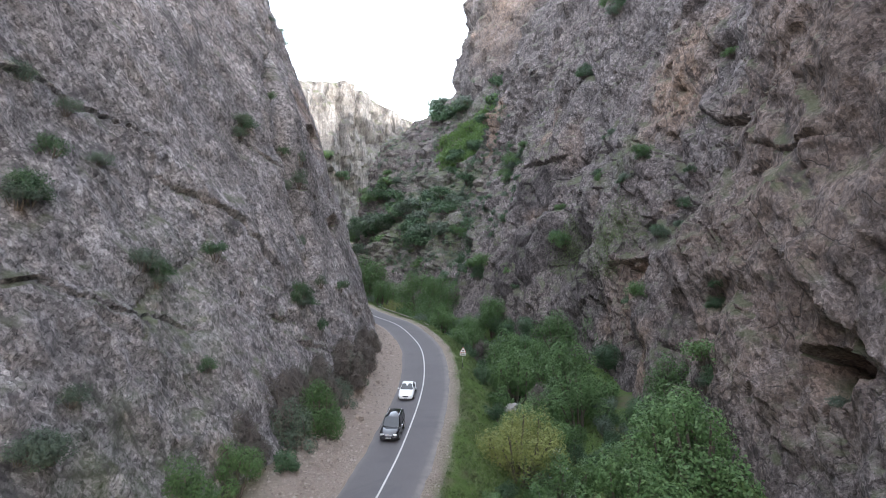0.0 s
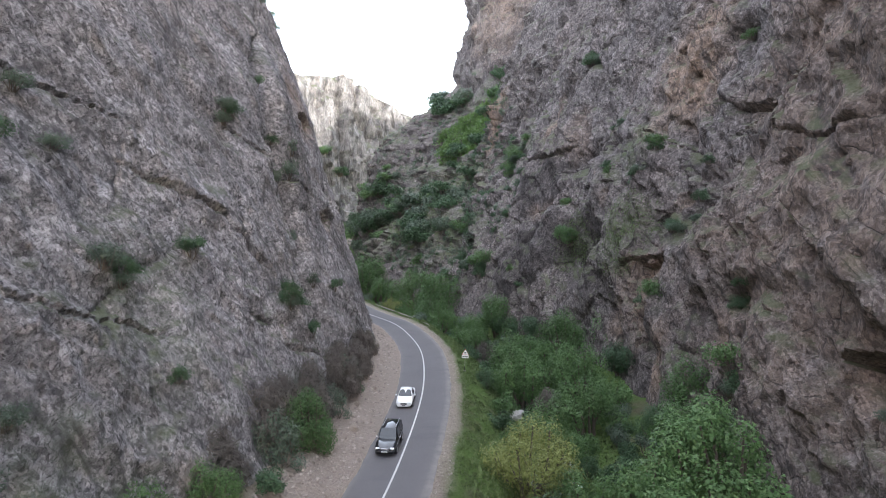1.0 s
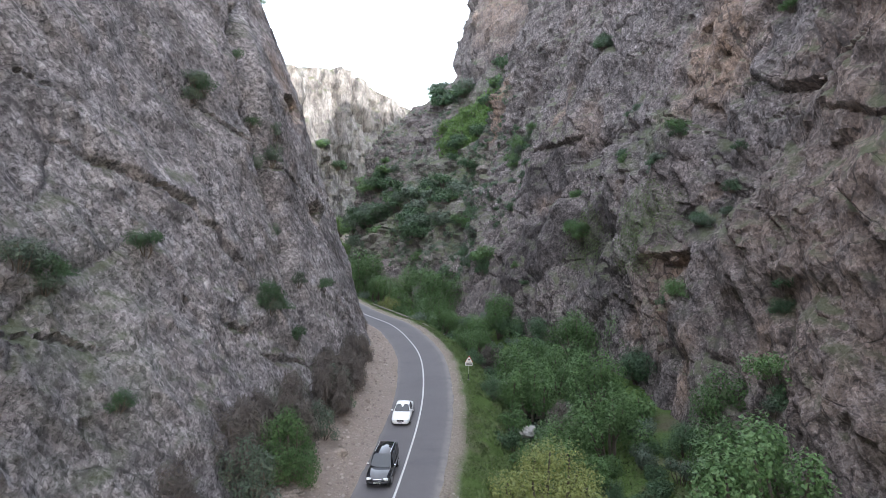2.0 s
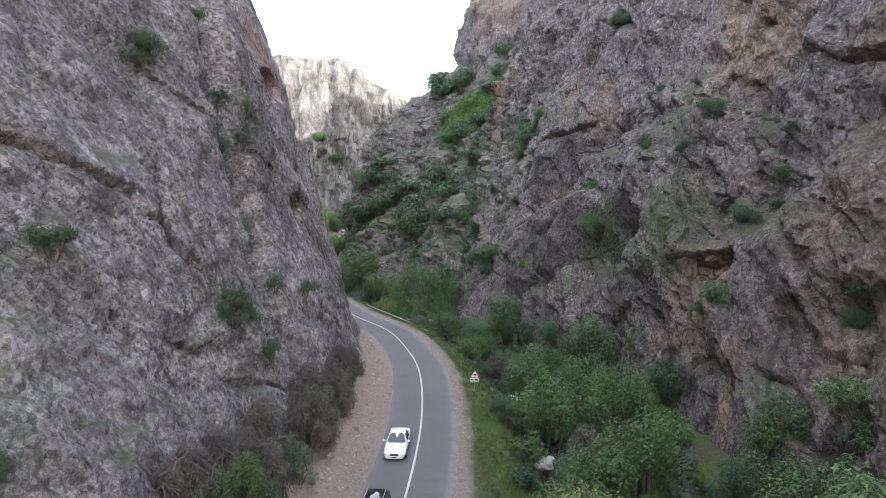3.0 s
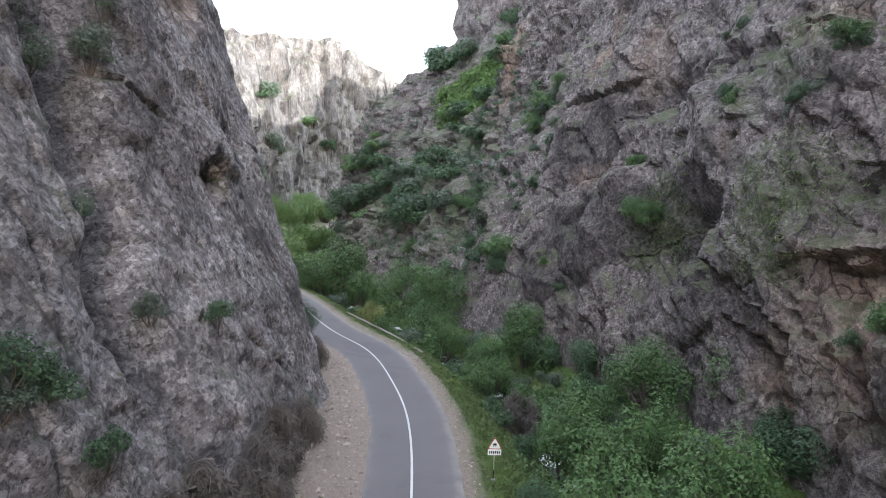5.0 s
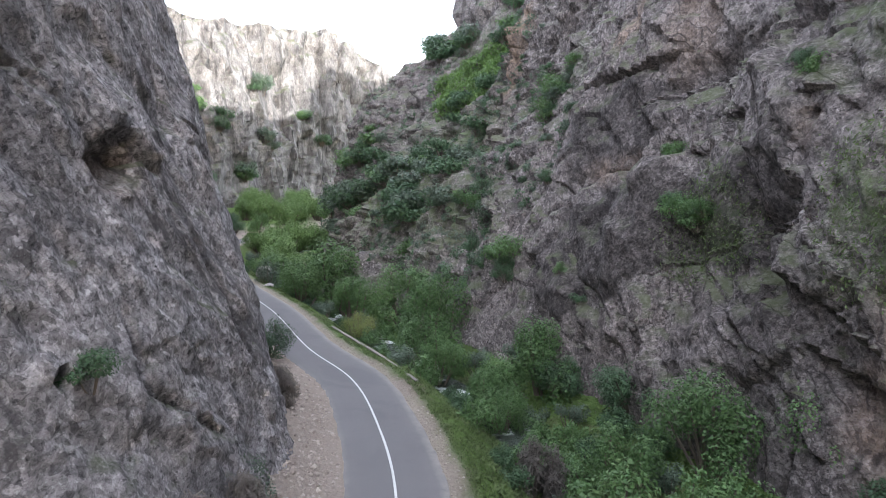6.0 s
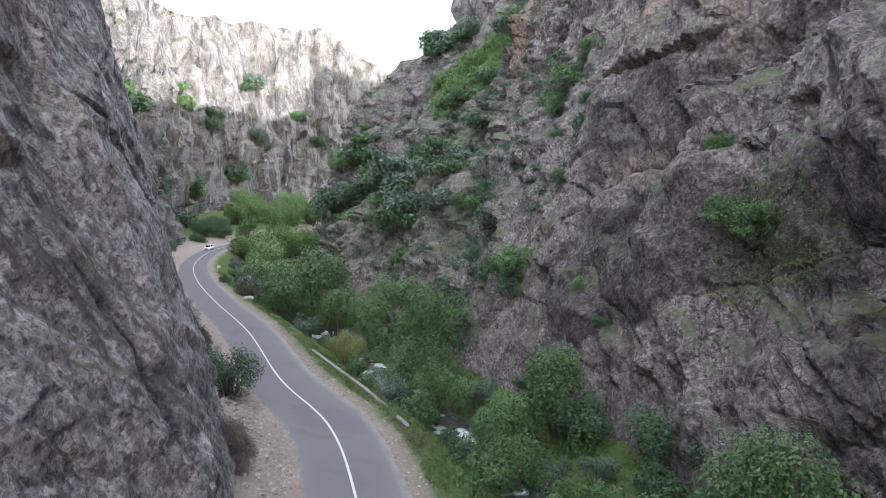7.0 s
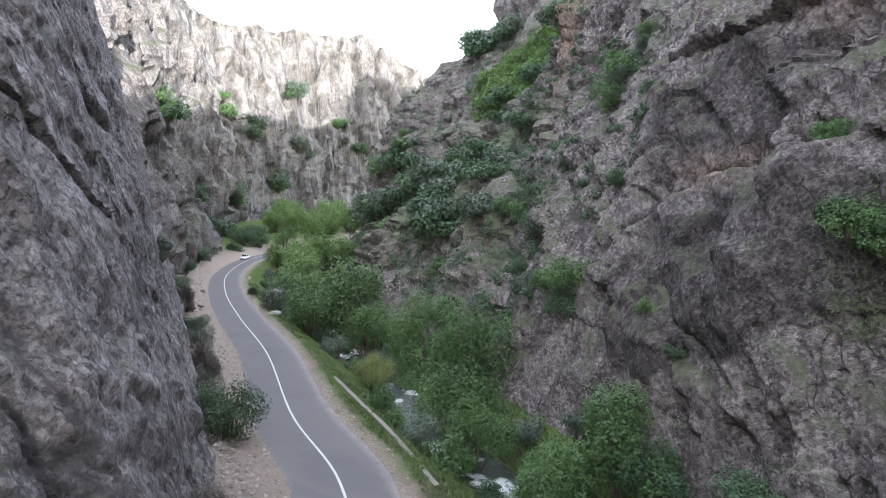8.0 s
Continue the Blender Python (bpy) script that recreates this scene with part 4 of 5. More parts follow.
# undergrowth between them
placed = [(x, y, r * 0.75) for _, x, y, r in GULLY + GULLY_NEAR + GULLY_FAR + BANK]
tries = 0
while len(placed) < 215 and tries < 9000:
    tries += 1
    y = plant_rng.uniform(28, 215)
    i = int(np.argmin(np.abs(ROAD[:, 1] - y)))
    d = plant_rng.uniform(8.5, 24 if y < 115 else 17)
    x, y = ROAD[i, 0] + ROAD_RIGHT[i, 0] * d, ROAD[i, 1] + ROAD_RIGHT[i, 1] * d
    r = plant_rng.uniform(1.1, 2.1)
    wet = 9.5 < d < 16.5 and 120 < y < 142
    if wet or any((x - a) ** 2 + (y - b) ** 2 < (0.8 * (r + c)) ** 2 for a, b, c in placed):
        continue
    placed.append((x, y, r))
    plant("under", x, y, ground_at(x, y) - 0.1, r, group="shrubs of the gully")
# at the foot of the western wall
for kind, x, y, radius in (("grey", -11.5, 86, 1.6), ("bare", -11.2, 79, 2.0), ("dark", -11.6, 74, 1.7), ("bare", -12.4, 70, 2.4), ("dark", -12.2, 58, 1.9), ("green", -11.2, 52.5, 1.9),
                           ("grey", -14.5, 62, 2.0), ("bare", -14.5, 52, 2.6), ("bare", -16, 44, 2.4), ("green", -15, 40, 1.6), ("dark", -18.8, 114.8, 2.5), ("green", -17, 36, 1.8),
                           ("bare", -15.2, 56, 2.6), ("bare", -15.8, 50, 2.8), ("bare", -17.0, 44, 2.6), ("bare", -13.9, 60.5, 2.4), ("grey", -17.4, 47, 2.0), ("grey", -22.6, 119.5, 1.5), ("bare", -26.4, 127, 1.8), ("grey", -31.6, 136.5, 1.7), ("dark", -36.4, 145, 1.6), ("bare", -43.4, 155.5, 2.0), ("grey", -50.5, 168, 2.0), ("dark", -56, 178, 2.0), ("dark", -64, 195, 2.2), ("dark", -71, 214, 3.0), ("dark", -76, 232, 3.6), ("dark", -70, 205, 2.0), ("dark", -74, 246, 3.2), ("dark", -72, 258, 3.2), ("green", -67, 268, 3.0), ("dark", -80, 262, 3.4),
                           ("bare", -11.0, 64.5, 2.3), ("grey", -10.9, 68, 1.9), ("bare", -10.6, 72, 2.2), ("dark", -10.4, 70, 1.3), ("bare", -10.6, 76, 1.9), ("grey", -10.6, 60, 1.6),
                           ("bare", -12.2, 56, 2.2), ("grey", -13, 49, 2.2), ("under", -9.6, 66, 1.2), ("bare", -10.6, 83, 1.7), ("under", -12.6, 45, 1.5), ("bare", -13.4, 101, 1.6)):
    plant(kind, x, y, max(ground_at(x, y) - 0.1, 0.1), radius)

# shrubs that root in the rock: x, y, z, radius
WEST_SHRUBS_LOW = ((-23.6, 32.9, 23.6, 1.7), (-21.1, 41.5, 18.1, 1.7), (-20.3, 30.6, 12, 1), (-19.6, 27, 10.9, 1.6), (-22.5, 64.1, 31.7, 1.6), (-21.5,
    72.2, 35.7, 0.9), (-19.9, 72.5, 29.5, 1.3), (-16.1, 64.5, 12, 1.7), (-19.3, 71, 24.6, 1), (-24.7, 37.1, 26.1, 1.2), (-24.8, 41.4, 25.6, 1.1),
    (-27.2, 84.2, 48.6, 1.3), (-27.3, 37.2, 30.7, 1.3), (-25.6, 40.1, 29.3, 1.1), (-20.2, 50.3, 18.2, 0.8), (-18.5, 42.9, 10.3, 0.9), (-19.4, 75.5,
    28.6, 0.9), (-18.5, 73.5, 25.7, 1), (-20.4, 70.8, 26.4, 1), (-13.4, 76.8, 11.9, 0.9), (-15.6, 72.9, 12.8, 0.8), (-17.3, 71.2, 18.2, 0.7))
WEST_SHRUBS_MIDDLE = ((-14.7, 65.7, 8.1, 0.7), (-97.7, 401, 42.3, 7.9), (-105.9, 371.6, 22.9, 4.4), (-106.4, 314.6, 18.6, 4.9), (-118.5, 339.4, 56.3,
    5.4), (-113.5, 359.3, 47.9, 5.1), (-85.6, 231.8, 39.6, 4.2), (-86.3, 229.1, 43.7, 2.5), (-107.2, 398.3, 73.4, 5.8), (-93.1, 271.6, 3.8, 6.1),
    (-90.1, 252.9, 17.7, 2.8), (-29.5, 129.7, 13.2, 1.7), (-86, 427.8, 61.1, 3.4), (-73.8, 434.4, 44.4, 3.4), (-27.2, 92, 47.5, 1.6))
EAST_SHRUBS_LOW = ((30.5, 124.2, 51.8, 3), (34.4, 122.2, 62.2, 6.2), (18, 153.3, 31, 4.3), (29.4, 91.5, 25.7, 2), (30.8, 78.7, 21.4, 2), (27.5, 78.5,
    11.4, 1.9), (30.6, 64.6, 12.6, 1.7), (30.3, 43.7, 7.4, 1.3), (29.5, 59.7, 4.7, 2.6), (22.3, 110.5, 15.7, 2.1), (-3.7, 199.5, 22.1, 7.4), (-6.9,
    179.9, 11.6, 5), (18.9, 228.3, 70.2, 6.5), (-1.1, 287.4, 71.7, 4.1), (-31.4, 259, 14.5, 6.1), (36.5, 78.5, 42.8, 1.2), (32.1, 77.8, 28.2, 1.2),
    (22.5, 150.8, 37, 2.7), (-14.8, 223.5, 19.9, 5.1), (4, 161.1, 15, 2.8), (23.3, 108.6, 14.9, 2), (8.5, 133.7, 6.8, 2.6))
EAST_SHRUBS_MIDDLE = ((-28.7, 246.9, 11.9, 4.8), (23.3, 115.4, 22.5, 1.5), (30.2, 105.7, 35.9, 1.4), (31.3, 89.9, 29.9, 2.2), (29.6, 81, 20.7, 1.9),
    (27.7, 100.7, 26.8, 1.6), (21, 158.3, 34.8, 4.1), (14.2, 135.8, 19.3, 1.5), (6.1, 154.5, 15.5, 2.6), (6.8, 138.3, 8, 1.5), (-41, 282.5, 12.1,
    7.9), (-24.3, 266.8, 32.1, 4.5), (-0.1, 166.6, 15.1, 2.1), (-6.6, 187, 14.4, 3.1), (-10.7, 211.1, 20.2, 3.8), (-28.3, 267.6, 26.6, 2.7), (12.4,
    143.3, 18.5, 1), (14.1, 123.5, 8.1, 0.7), (15.3, 119.9, 5.3, 0.9), (-24.3, 239.6, 15.8, 3.9), (8.2, 250.1, 64.9, 5.1), (1.7, 261.6, 63, 4.5))
EAST_SHRUBS_HIGH = ((12.2, 205.2, 46.8, 3.7), (6.6, 215.7, 40.1, 2.7), (-17.8, 240.2, 23.8, 3.1), (15.5, 143.7, 25.6, 2))
for n, (x, y, z, radius) in enumerate(WEST_SHRUBS_LOW + WEST_SHRUBS_MIDDLE + EAST_SHRUBS_LOW + EAST_SHRUBS_MIDDLE + EAST_SHRUBS_HIGH):
    cloud, face = (RP, RF) if x > -46 and (x > 0 or y > 140) else (LP, LF)
    spots = [(0.0, 0.0, 1.2 * radius)] if radius < 1.4 else [(plant_rng.gauss(0, 0.5) * radius, plant_rng.gauss(0, 0.4) * radius, plant_rng.uniform(0.7, 1.15) * radius) for _ in range(3)] if radius < 2.4 else [(plant_rng.gauss(0, 0.42) * radius, plant_rng.gauss(0, 0.38) * radius, plant_rng.uniform(2.1, 3.6) * (1.25 if y > 230 else 1.0))
                                                     for _ in range(min(5, 2 + int(radius * 0.7)))]
    for along, up, r in spots:
        r *= 1.3 if x < -8 and y < 70 else 1.0
        if (x - 17.5) ** 2 + (y + along - 183) ** 2 + (z + up - 44) ** 2 < 130:
            continue
        i = int(np.argmin(((cloud - (x, y + along, z + up)) ** 2).sum(1)))
        px, py, pz = cloud[i] + (face[i, 0] * 0.06 * r, face[i, 1] * 0.06 * r, -0.2 * r)
        plant("distant" if y > 165 else "mound" if r > 1.3 else "small", px, py, pz, r, plant_rng.choice((1, 2, 2)) if x < -8 and y < 130 else plant_rng.choice((0, 1, 1, 2)), group="shrubs on the rock walls")
# thin scrub over the eastern slope
slope = np.flatnonzero((RP[:, 1] > 138) & (RP[:, 1] < 300) & (RP[:, 2] > 1) & (RP[:, 2] < 78) & (RP[:, 0] < 20))
thick = fbm(RP[slope] / 14.0, 3)
slope = slope[thick > -0.12]
pick = np.random.default_rng(3).choice(slope, 30, replace=False)
for i in pick:
    x, y, z = RP[i]
    r = plant_rng.uniform(1.0, 2.9) * (1.0 if y < 200 else 1.35)
    plant("distant" if y > 165 else "mound" if r > 1.5 else "small", x, y, z - 0.12 * r, r, plant_rng.choice((0, 1, 1, 2)), group="shrubs on the rock walls")


# grass on the slope beside the pale pillar and on other soft ground
def slope_grass(name, x, y, z, wide, high, count, blade, label, seed, material=None):
    r = np.random.default_rng(seed)
    d = np.sqrt(((RP[:, :2] - (x, y)) ** 2).sum(1) / wide ** 2 + ((RP[:, 2] - z) / high) ** 2) + 0.5 * fbm(RP / 5.0, 2)
    near = np.flatnonzero(d < 1)
    p = RP[r.choice(near, count)] + r.normal(size=(count, 3)) * (0.5, 0.7, 0.5)
    p[:, 0] -= 0.12
    nrm = r.normal(size=(count, 3)) + (-0.6, 0, 0.6)
    nrm /= np.linalg.norm(nrm, axis=1)[:, None]
    v, f = leaves(p, nrm, blade, blade * 0.35, -1.6, seed)
    tagged(new(name, mesh_of(name, v, f, material or GRASS)), label, "grass", kind="stuff")


slope_grass("slope_grass", 9, 220, 50, 24, 12, 42000, 0.85, "bright green grass on the slope beside the pale pillar", 3, SPRING_GRASS)
slope_grass("ledge_grass", 27, 90, 18, 5, 7, 3000, 0.3, "tufts of grass and weeds on the rock ledges", 4)
slope_grass("ledge_grass", 22.5, 107, 15, 5, 5, 2500, 0.3, "tufts of grass and weeds on the rock ledges", 5)
slope_grass("ledge_grass", -8, 200, 20, 16, 14, 6000, 0.5, "thin grass between the shrubs of the slope", 6)


def scrub(name, count, label, seed):
    """Low scrub over the slope, too thick to count."""
    r = np.random.default_rng(seed)
    at = RP[r.choice(slope, count)]
    size = r.uniform(0.5, 1.3, count) * np.where(at[:, 1] > 210, 1.4, 1.0)
    k = np.repeat(np.arange(count), 80)
    d = r.normal(size=(len(k), 3))
    d /= np.linalg.norm(d, axis=1)[:, None]
    p = at[k] + d * (size[k] * (0.6 + 0.4 * r.random(len(k))))[:, None] * (1, 1, 0.75) + (-0.2, 0, 0.25)
    nrm = d + 0.7 * r.normal(size=(len(k), 3)) + (0, 0, 0.4)
    nrm /= np.linalg.norm(nrm, axis=1)[:, None]
    v, f = leaves(p, nrm, 0.32, 0.19, 0.3, seed)
    tagged(new(name, mesh_of(name, v, f, LEAF_DARK if seed % 2 else LEAF_GREY)), label, "scrub", kind="stuff")


scrub("dark_scrub", 620, "low dark green scrub all over the rocky slope", 11)
scrub("grey_scrub", 620, "low grey-green scrub all over the rocky slope", 12)


# ---- river, low wall, stones, grass ----
def water_material():
    m = Mat("stream_water", 0.12, spec=0.5)
    foam = m.math("MULTIPLY", m.ramp(m.noise(0.22, 3, 0.5), ((0.51, 0.0), (0.59, 1.0))), m.ramp(m.noise(1.6, 6, 0.7, dist=1.2), ((0.4, 0.0), (0.52, 1.0))))
    m.color(m.mix(foam, (0.05, 0.06, 0.05), (0.6, 0.63, 0.63)))
    m.rough(m.ramp(foam, ((0.0, 0.1), (1.0, 0.8))))
    m.bump(m.noise(2.4, 5, 0.65, dist=1.0), 0.15, 0.7)
    return m.m


wet = np.flatnonzero((steps > 0) & (ry < 400))
wv = []
for i in wet:
    sway = 0.8 * perlin(np.array([[steps[i] / 14.0, 0.3, 0.7]]))[0]
    for a in (-2.6, -1.3, 0, 1.3, 2.6):
        wv.append((rx[i] + nx[i] * (13.4 + sway + a), ry[i] + ny[i] * (13.4 + sway + a), -4.75 + 0.10 * perlin(np.array([[steps[i] / 1.7, a, 0.2]]))[0]))
water = sheet("water", len(wet), 5, wv, water_material(), "shallow mountain stream with white foam over stones", "stream")


def box(bm, x, y, z, sx, sy, sz, bevel=0.0):
    made = bmesh.ops.create_cube(bm, size=1.0, matrix=Matrix.Translation((x, y, z)) @ Matrix.Diagonal((sx, sy, sz, 1)))
    if bevel:
        edges = list({e for v in made["verts"] for e in v.link_edges})
        bmesh.ops.bevel(bm, geom=edges, offset=bevel, segments=2, profile=0.5, affect="EDGES")
    return bm


def low_wall():
    """A low concrete parapet along the verge."""
    plan = spline(((-2.8, 110), (-5.1, 114.5), (-7.6, 119.2), (-10.4, 123.9), (-14.9, 131.5)), np.linspace(0, 4, 48))
    d = np.gradient(plan, axis=0)
    d /= np.linalg.norm(d, axis=1)[:, None]
    v, f = [], []
    for i, (p, t) in enumerate(zip(plan, d)):
        k = np.array((t[1], -t[0]))
        j = 0.05 * perlin(np.array([[i * 0.7, 0.1, 0.1]]))[0]
        for a, z in ((-0.19, -1.9), (-0.19, -0.14 + j), (-0.15, -0.10 + j), (0.15, -0.10 + j), (0.19, -0.14 + j), (0.19, -2.6)):
            v.append((*(p + k * a), z))
    for i in range(len(plan) - 1):
        for k in range(5):
            f.append((i * 6 + k, i * 6 + k + 1, i * 6 + k + 7, i * 6 + k + 6))
    f += [tuple(range(6)), tuple(range((len(plan) - 1) * 6 + 5, (len(plan) - 1) * 6 - 1, -1))]
    return tagged(new("low_wall", mesh_of("low_wall", v, f, CONCRETE)), "weathered low concrete wall along the grass verge", "wall", kind="structure")


low_wall()


def boulder(name, size, seed, label, material=STONE):
    bm = bmesh.new()
    bmesh.ops.create_icosphere(bm, subdivisions=3, radius=1.0)
    co = np.array([v.co[:] for v in bm.verts])
    k = 1 + 0.42 * facets(co * 0.9 + seed * 7.7) + 0.16 * facets(co * 2.3 + seed) + 0.06 * fbm(co * 5 + seed, 2)
    for v, s, c in zip(bm.verts, k, co):
        v.co = Vector(c * s * size) * 1.0
        v.co.z *= 0.72
    me = bpy.data.meshes.new(name)
    bm.to_mesh(me)
    bm.free()
    me.materials.append(material)
    return tagged(new(name, me), label, "boulder")


PALE_STONE = plain("pale_boulder_stone", (0.42, 0.40, 0.38), 0.95, var=0.25, scale=3, spec=0.2)
stones = [boulder("boulder", 0.5, s, "rough brown-grey boulder fallen on the gravel shoulder") for s in (1, 2, 3)]
for n, (x, y, k) in enumerate(((-8.6, 58, 0.8), (-9.1, 64, 0.6), (-8.0, 70, 0.55), (-9.0, 76, 0.6), (-9.8, 90, 0.7), (-8.4, 82, 0.5), (-10.6, 54.5, 0.9), (-12.0, 49, 1.1), (-17, 112, 0.7),
                               (-8.9, 61, 0.45), (-20.3, 114.5, 0.9), (-52.5, 180, 1.6), (-45, 164, 1.2), (-11.6, 47.5, 0.7))):
    m = pose(x, y, ground_at(x, y) + 0.12 * k, 0, 0, 70 * n) @ Matrix.Diagonal((k, k, k, 1))
    if n < 3:
        stones[n].matrix_basis = m
    else:
        copy_thing(stones[n % 3], m)
for x, y, z, k, s in ((-36.6, 174.5, 0.4, 1.7, 4), (-32.6, 163, -0.6, 1.0, 5), (-30.8, 159, -0.9, 0.9, 6), (8.5, 70.5, -2.6, 0.8, 7), (-1.5, 127, -4.4, 1.1, 8), (-4.5, 131.5, -4.5, 0.9, 9)):
    boulder("boulder", k, s, "large pale grey boulder on the stream bank", PALE_STONE).location = (x, y, z)


def scatter_stones(name, count, lo, hi, y0, y1, small, large, label):
    r = np.random.default_rng(count)
    oct_v = np.array(((1, 0, 0), (-1, 0, 0), (0, 1, 0), (0, -1, 0), (0, 0, 1), (0, 0, -1)), float)
    oct_f = ((0, 2, 4), (2, 1, 4), (1, 3, 4), (3, 0, 4), (2, 0, 5), (1, 2, 5), (3, 1, 5), (0, 3, 5))
    ids = np.flatnonzero((ROAD[:, 1] > y0) & (ROAD[:, 1] < y1))
    i = r.choice(ids, count)
    d = lo + (hi - lo) * r.random(count)
    x, y = ROAD[i, 0] + ROAD_RIGHT[i, 0] * d, ROAD[i, 1] + ROAD_RIGHT[i, 1] * d
    z = ground_z(x, y)
    size = small + (large - small) * r.random(count) ** 4
    v, f = [], []
    for n in range(count):
        q = oct_v * size[n] * r.uniform(0.6, 1.3, (6, 1)) * (1, 0.85, 0.65)
        a = r.random() * 6.283
        q = q @ np.array(((math.cos(a), -math.sin(a), 0), (math.sin(a), math.cos(a), 0), (0, 0, 1)))
        f += [tuple(6 * n + k for k in t) for t in oct_f]
        v += list(q + (x[n], y[n], z[n] + 0.2 * size[n]))
    return tagged(new(name, mesh_of(name, v, f, RUBBLE)), label, "stones", kind="stuff")


def rubble_material():
    m = Mat("rubble", 0.95, spec=0.15)
    m.color(m.mix(m.random(True), (0.22, 0.185, 0.16), (0.45, 0.39, 0.35)))
    return m.m


RUBBLE = rubble_material()
scatter_stones("rubble", 9000, -10.5, -3.3, 30, 215, 0.05, 0.21, "loose pinkish gravel and stones on the road shoulder")
scatter_stones("talus", 2600, -10.0, -4.2, 34, 215, 0.07, 0.30, "broken pale stones heaped along the foot of the rock wall")
scatter_stones("verge_rubble", 1100, 3.3, 4.6, 35, 130, 0.04, 0.16, "small grey stones along the verge")


def grass_patch(name, count, lo, hi, y0, y1, blade, label, seed):
    r = np.random.default_rng(seed)
    ids = np.flatnonzero((ROAD[:, 1] > y0) & (ROAD[:, 1] < y1))
    i = r.choice(ids, count)
    d = lo + (hi - lo) * r.random(count)
    x, y = ROAD[i, 0] + ROAD_RIGHT[i, 0] * d, ROAD[i, 1] + ROAD_RIGHT[i, 1] * d
    keep = fbm(np.stack([x / 3, y / 3, 0 * x + 4], 1), 2) > -0.22
    x, y = x[keep], y[keep]
    n = len(x)
    k = blade * (0.5 + r.random(n))
    p = np.stack([x, y, ground_z(x, y) + 0.3 * k], 1)
    a = r.random(n) * 6.283
    nrm = np.stack([np.cos(a), np.sin(a), 0.35 + 0.5 * r.random(n)], 1)
    nrm /= np.linalg.norm(nrm, axis=1)[:, None]
    v, f = leaves(p, nrm, blade, blade * 0.3, -2.2, seed)
    return tagged(new(name, mesh_of(name, v, f, GRASS)), label, "grass", kind="stuff")


grass_patch("verge_grass", 15000, 4.7, 6.6, 36, 190, 0.26, "short green grass on the road verge", 5)
grass_patch("nettles", 9000, 6.2, 11.5, 84, 132, 0.42, "lush low weeds on the bank below the road", 6)
grass_patch("bank_weeds", 9000, 6.0, 11.0, 36, 84, 0.40, "low green weeds on the gully bank", 8)
grass_patch("gully_weeds", 9000, 10.5, 24.0, 36, 130, 0.5, "tall weeds under the shrubs", 9)

# ---- road signs ----
SIGN_WHITE = plain("sign_white", (0.80, 0.80, 0.78), 0.5, var=0.04)
SIGN_RED = plain("sign_red", (0.55, 0.03, 0.03), 0.5, var=0.06)
SIGN_BLACK = plain("sign_black", (0.02, 0.02, 0.022), 0.5, var=0.1)
POST_GREEN = plain("post_paint", (0.42, 0.45, 0.32), 0.6, var=0.15)


def prism(bm, outline, y0, y1):
    """A flat plate in the x-z plane."""
    a = [bm.verts.new((x, y0, z)) for x, z in outline]
    b = [bm.verts.new((x, y1, z)) for x, z in outline]
    bm.faces.new(a)
    bm.faces.new(b[::-1])
    for i in range(len(a)):
        j = (i + 1) % len(a)
        bm.faces.new((a[j], a[i], b[i], b[j]))
    bmesh.ops.recalc_face_normals(bm, faces=bm.faces)
    return bm


def triangle(side, round_off=0.06):
    out = []
    h = side * 0.866
    for cx, cz, a0 in ((side / 2 - round_off * 1.5, round_off * 0.87, -90), (0, h - round_off * 2, 30), (-side / 2 + round_off * 1.5, round_off * 0.87, 150)):
        for k in range(5):
            a = radians(a0 + 30 * k)
            out.append((cx + round_off * math.cos(a), cz + round_off * math.sin(a)))
    return out


def pole(bm, r, z0, z1, x=0.0, y=0.0, seg=10):
    bmesh.ops.create_cone(bm, cap_ends=True, segments=seg, radius1=r, radius2=r, depth=z1 - z0, matrix=Matrix.Translation((x, y, (z0 + z1) / 2)))
    return bm


def warning_sign():
    thing = tagged(new("road_sign"), "white triangular slippery-road warning sign with red border on a thin post", "road sign")
    part("post", pole(bmesh.new(), 0.035, 0.75, 3.0), POST_GREEN, thing, "pale green steel post")
    part("post_foot", pole(bmesh.new(), 0.037, -0.4, 0.75), SIGN_BLACK, thing, "black painted foot of the post")
    part("footing", box(bmesh.new(), 0, 0, 0.02, 0.3, 0.3, 0.16, 0.03), CONCRETE, thing, "small concrete footing")
    board = part("border", prism(bmesh.new(), [(x, z + 2.22) for x, z in triangle(0.92)], -0.06, -0.04), SIGN_RED, thing, "red triangular border")
    part("face", prism(bmesh.new(), [(x, z + 2.255) for x, z in triangle(0.80)], -0.068, -0.0605), SIGN_WHITE, board, "white face")
    part("car_symbol", prism(bmesh.new(), [(-0.13, 2.52), (-0.08, 2.60), (0.08, 2.60), (0.13, 2.52), (0.13, 2.46), (-0.13, 2.46)], -0.074, -0.0685), SIGN_BLACK, board, "black car symbol")
    for x0, tilt in ((-0.07, 0.06), (0.05, 0.06)):
        part("skid_mark", prism(bmesh.new(), [(x0, 2.45), (x0 + 0.035, 2.45), (x0 + 0.035 - tilt, 2.40), (x0 + 0.035, 2.35), (x0, 2.35), (x0 - tilt, 2.40)], -0.074, -0.0685), SIGN_BLACK, board, "black skid mark")
    plate = part("plate", box(bmesh.new(), 0, -0.05, 1.98, 0.90, 0.02, 0.40, 0.004), SIGN_WHITE, thing, "white plate with black lettering")
    for k in range(6):
        part("letter_bar", box(bmesh.new(), -0.32 + 0.128 * k, -0.0645, 1.98, 0.085, 0.006, 0.17), SIGN_BLACK, plate)
    return thing


warning_sign().matrix_basis = pose(2.75, 80.6, ground_at(2.75, 80.6), 0, 2, 2)


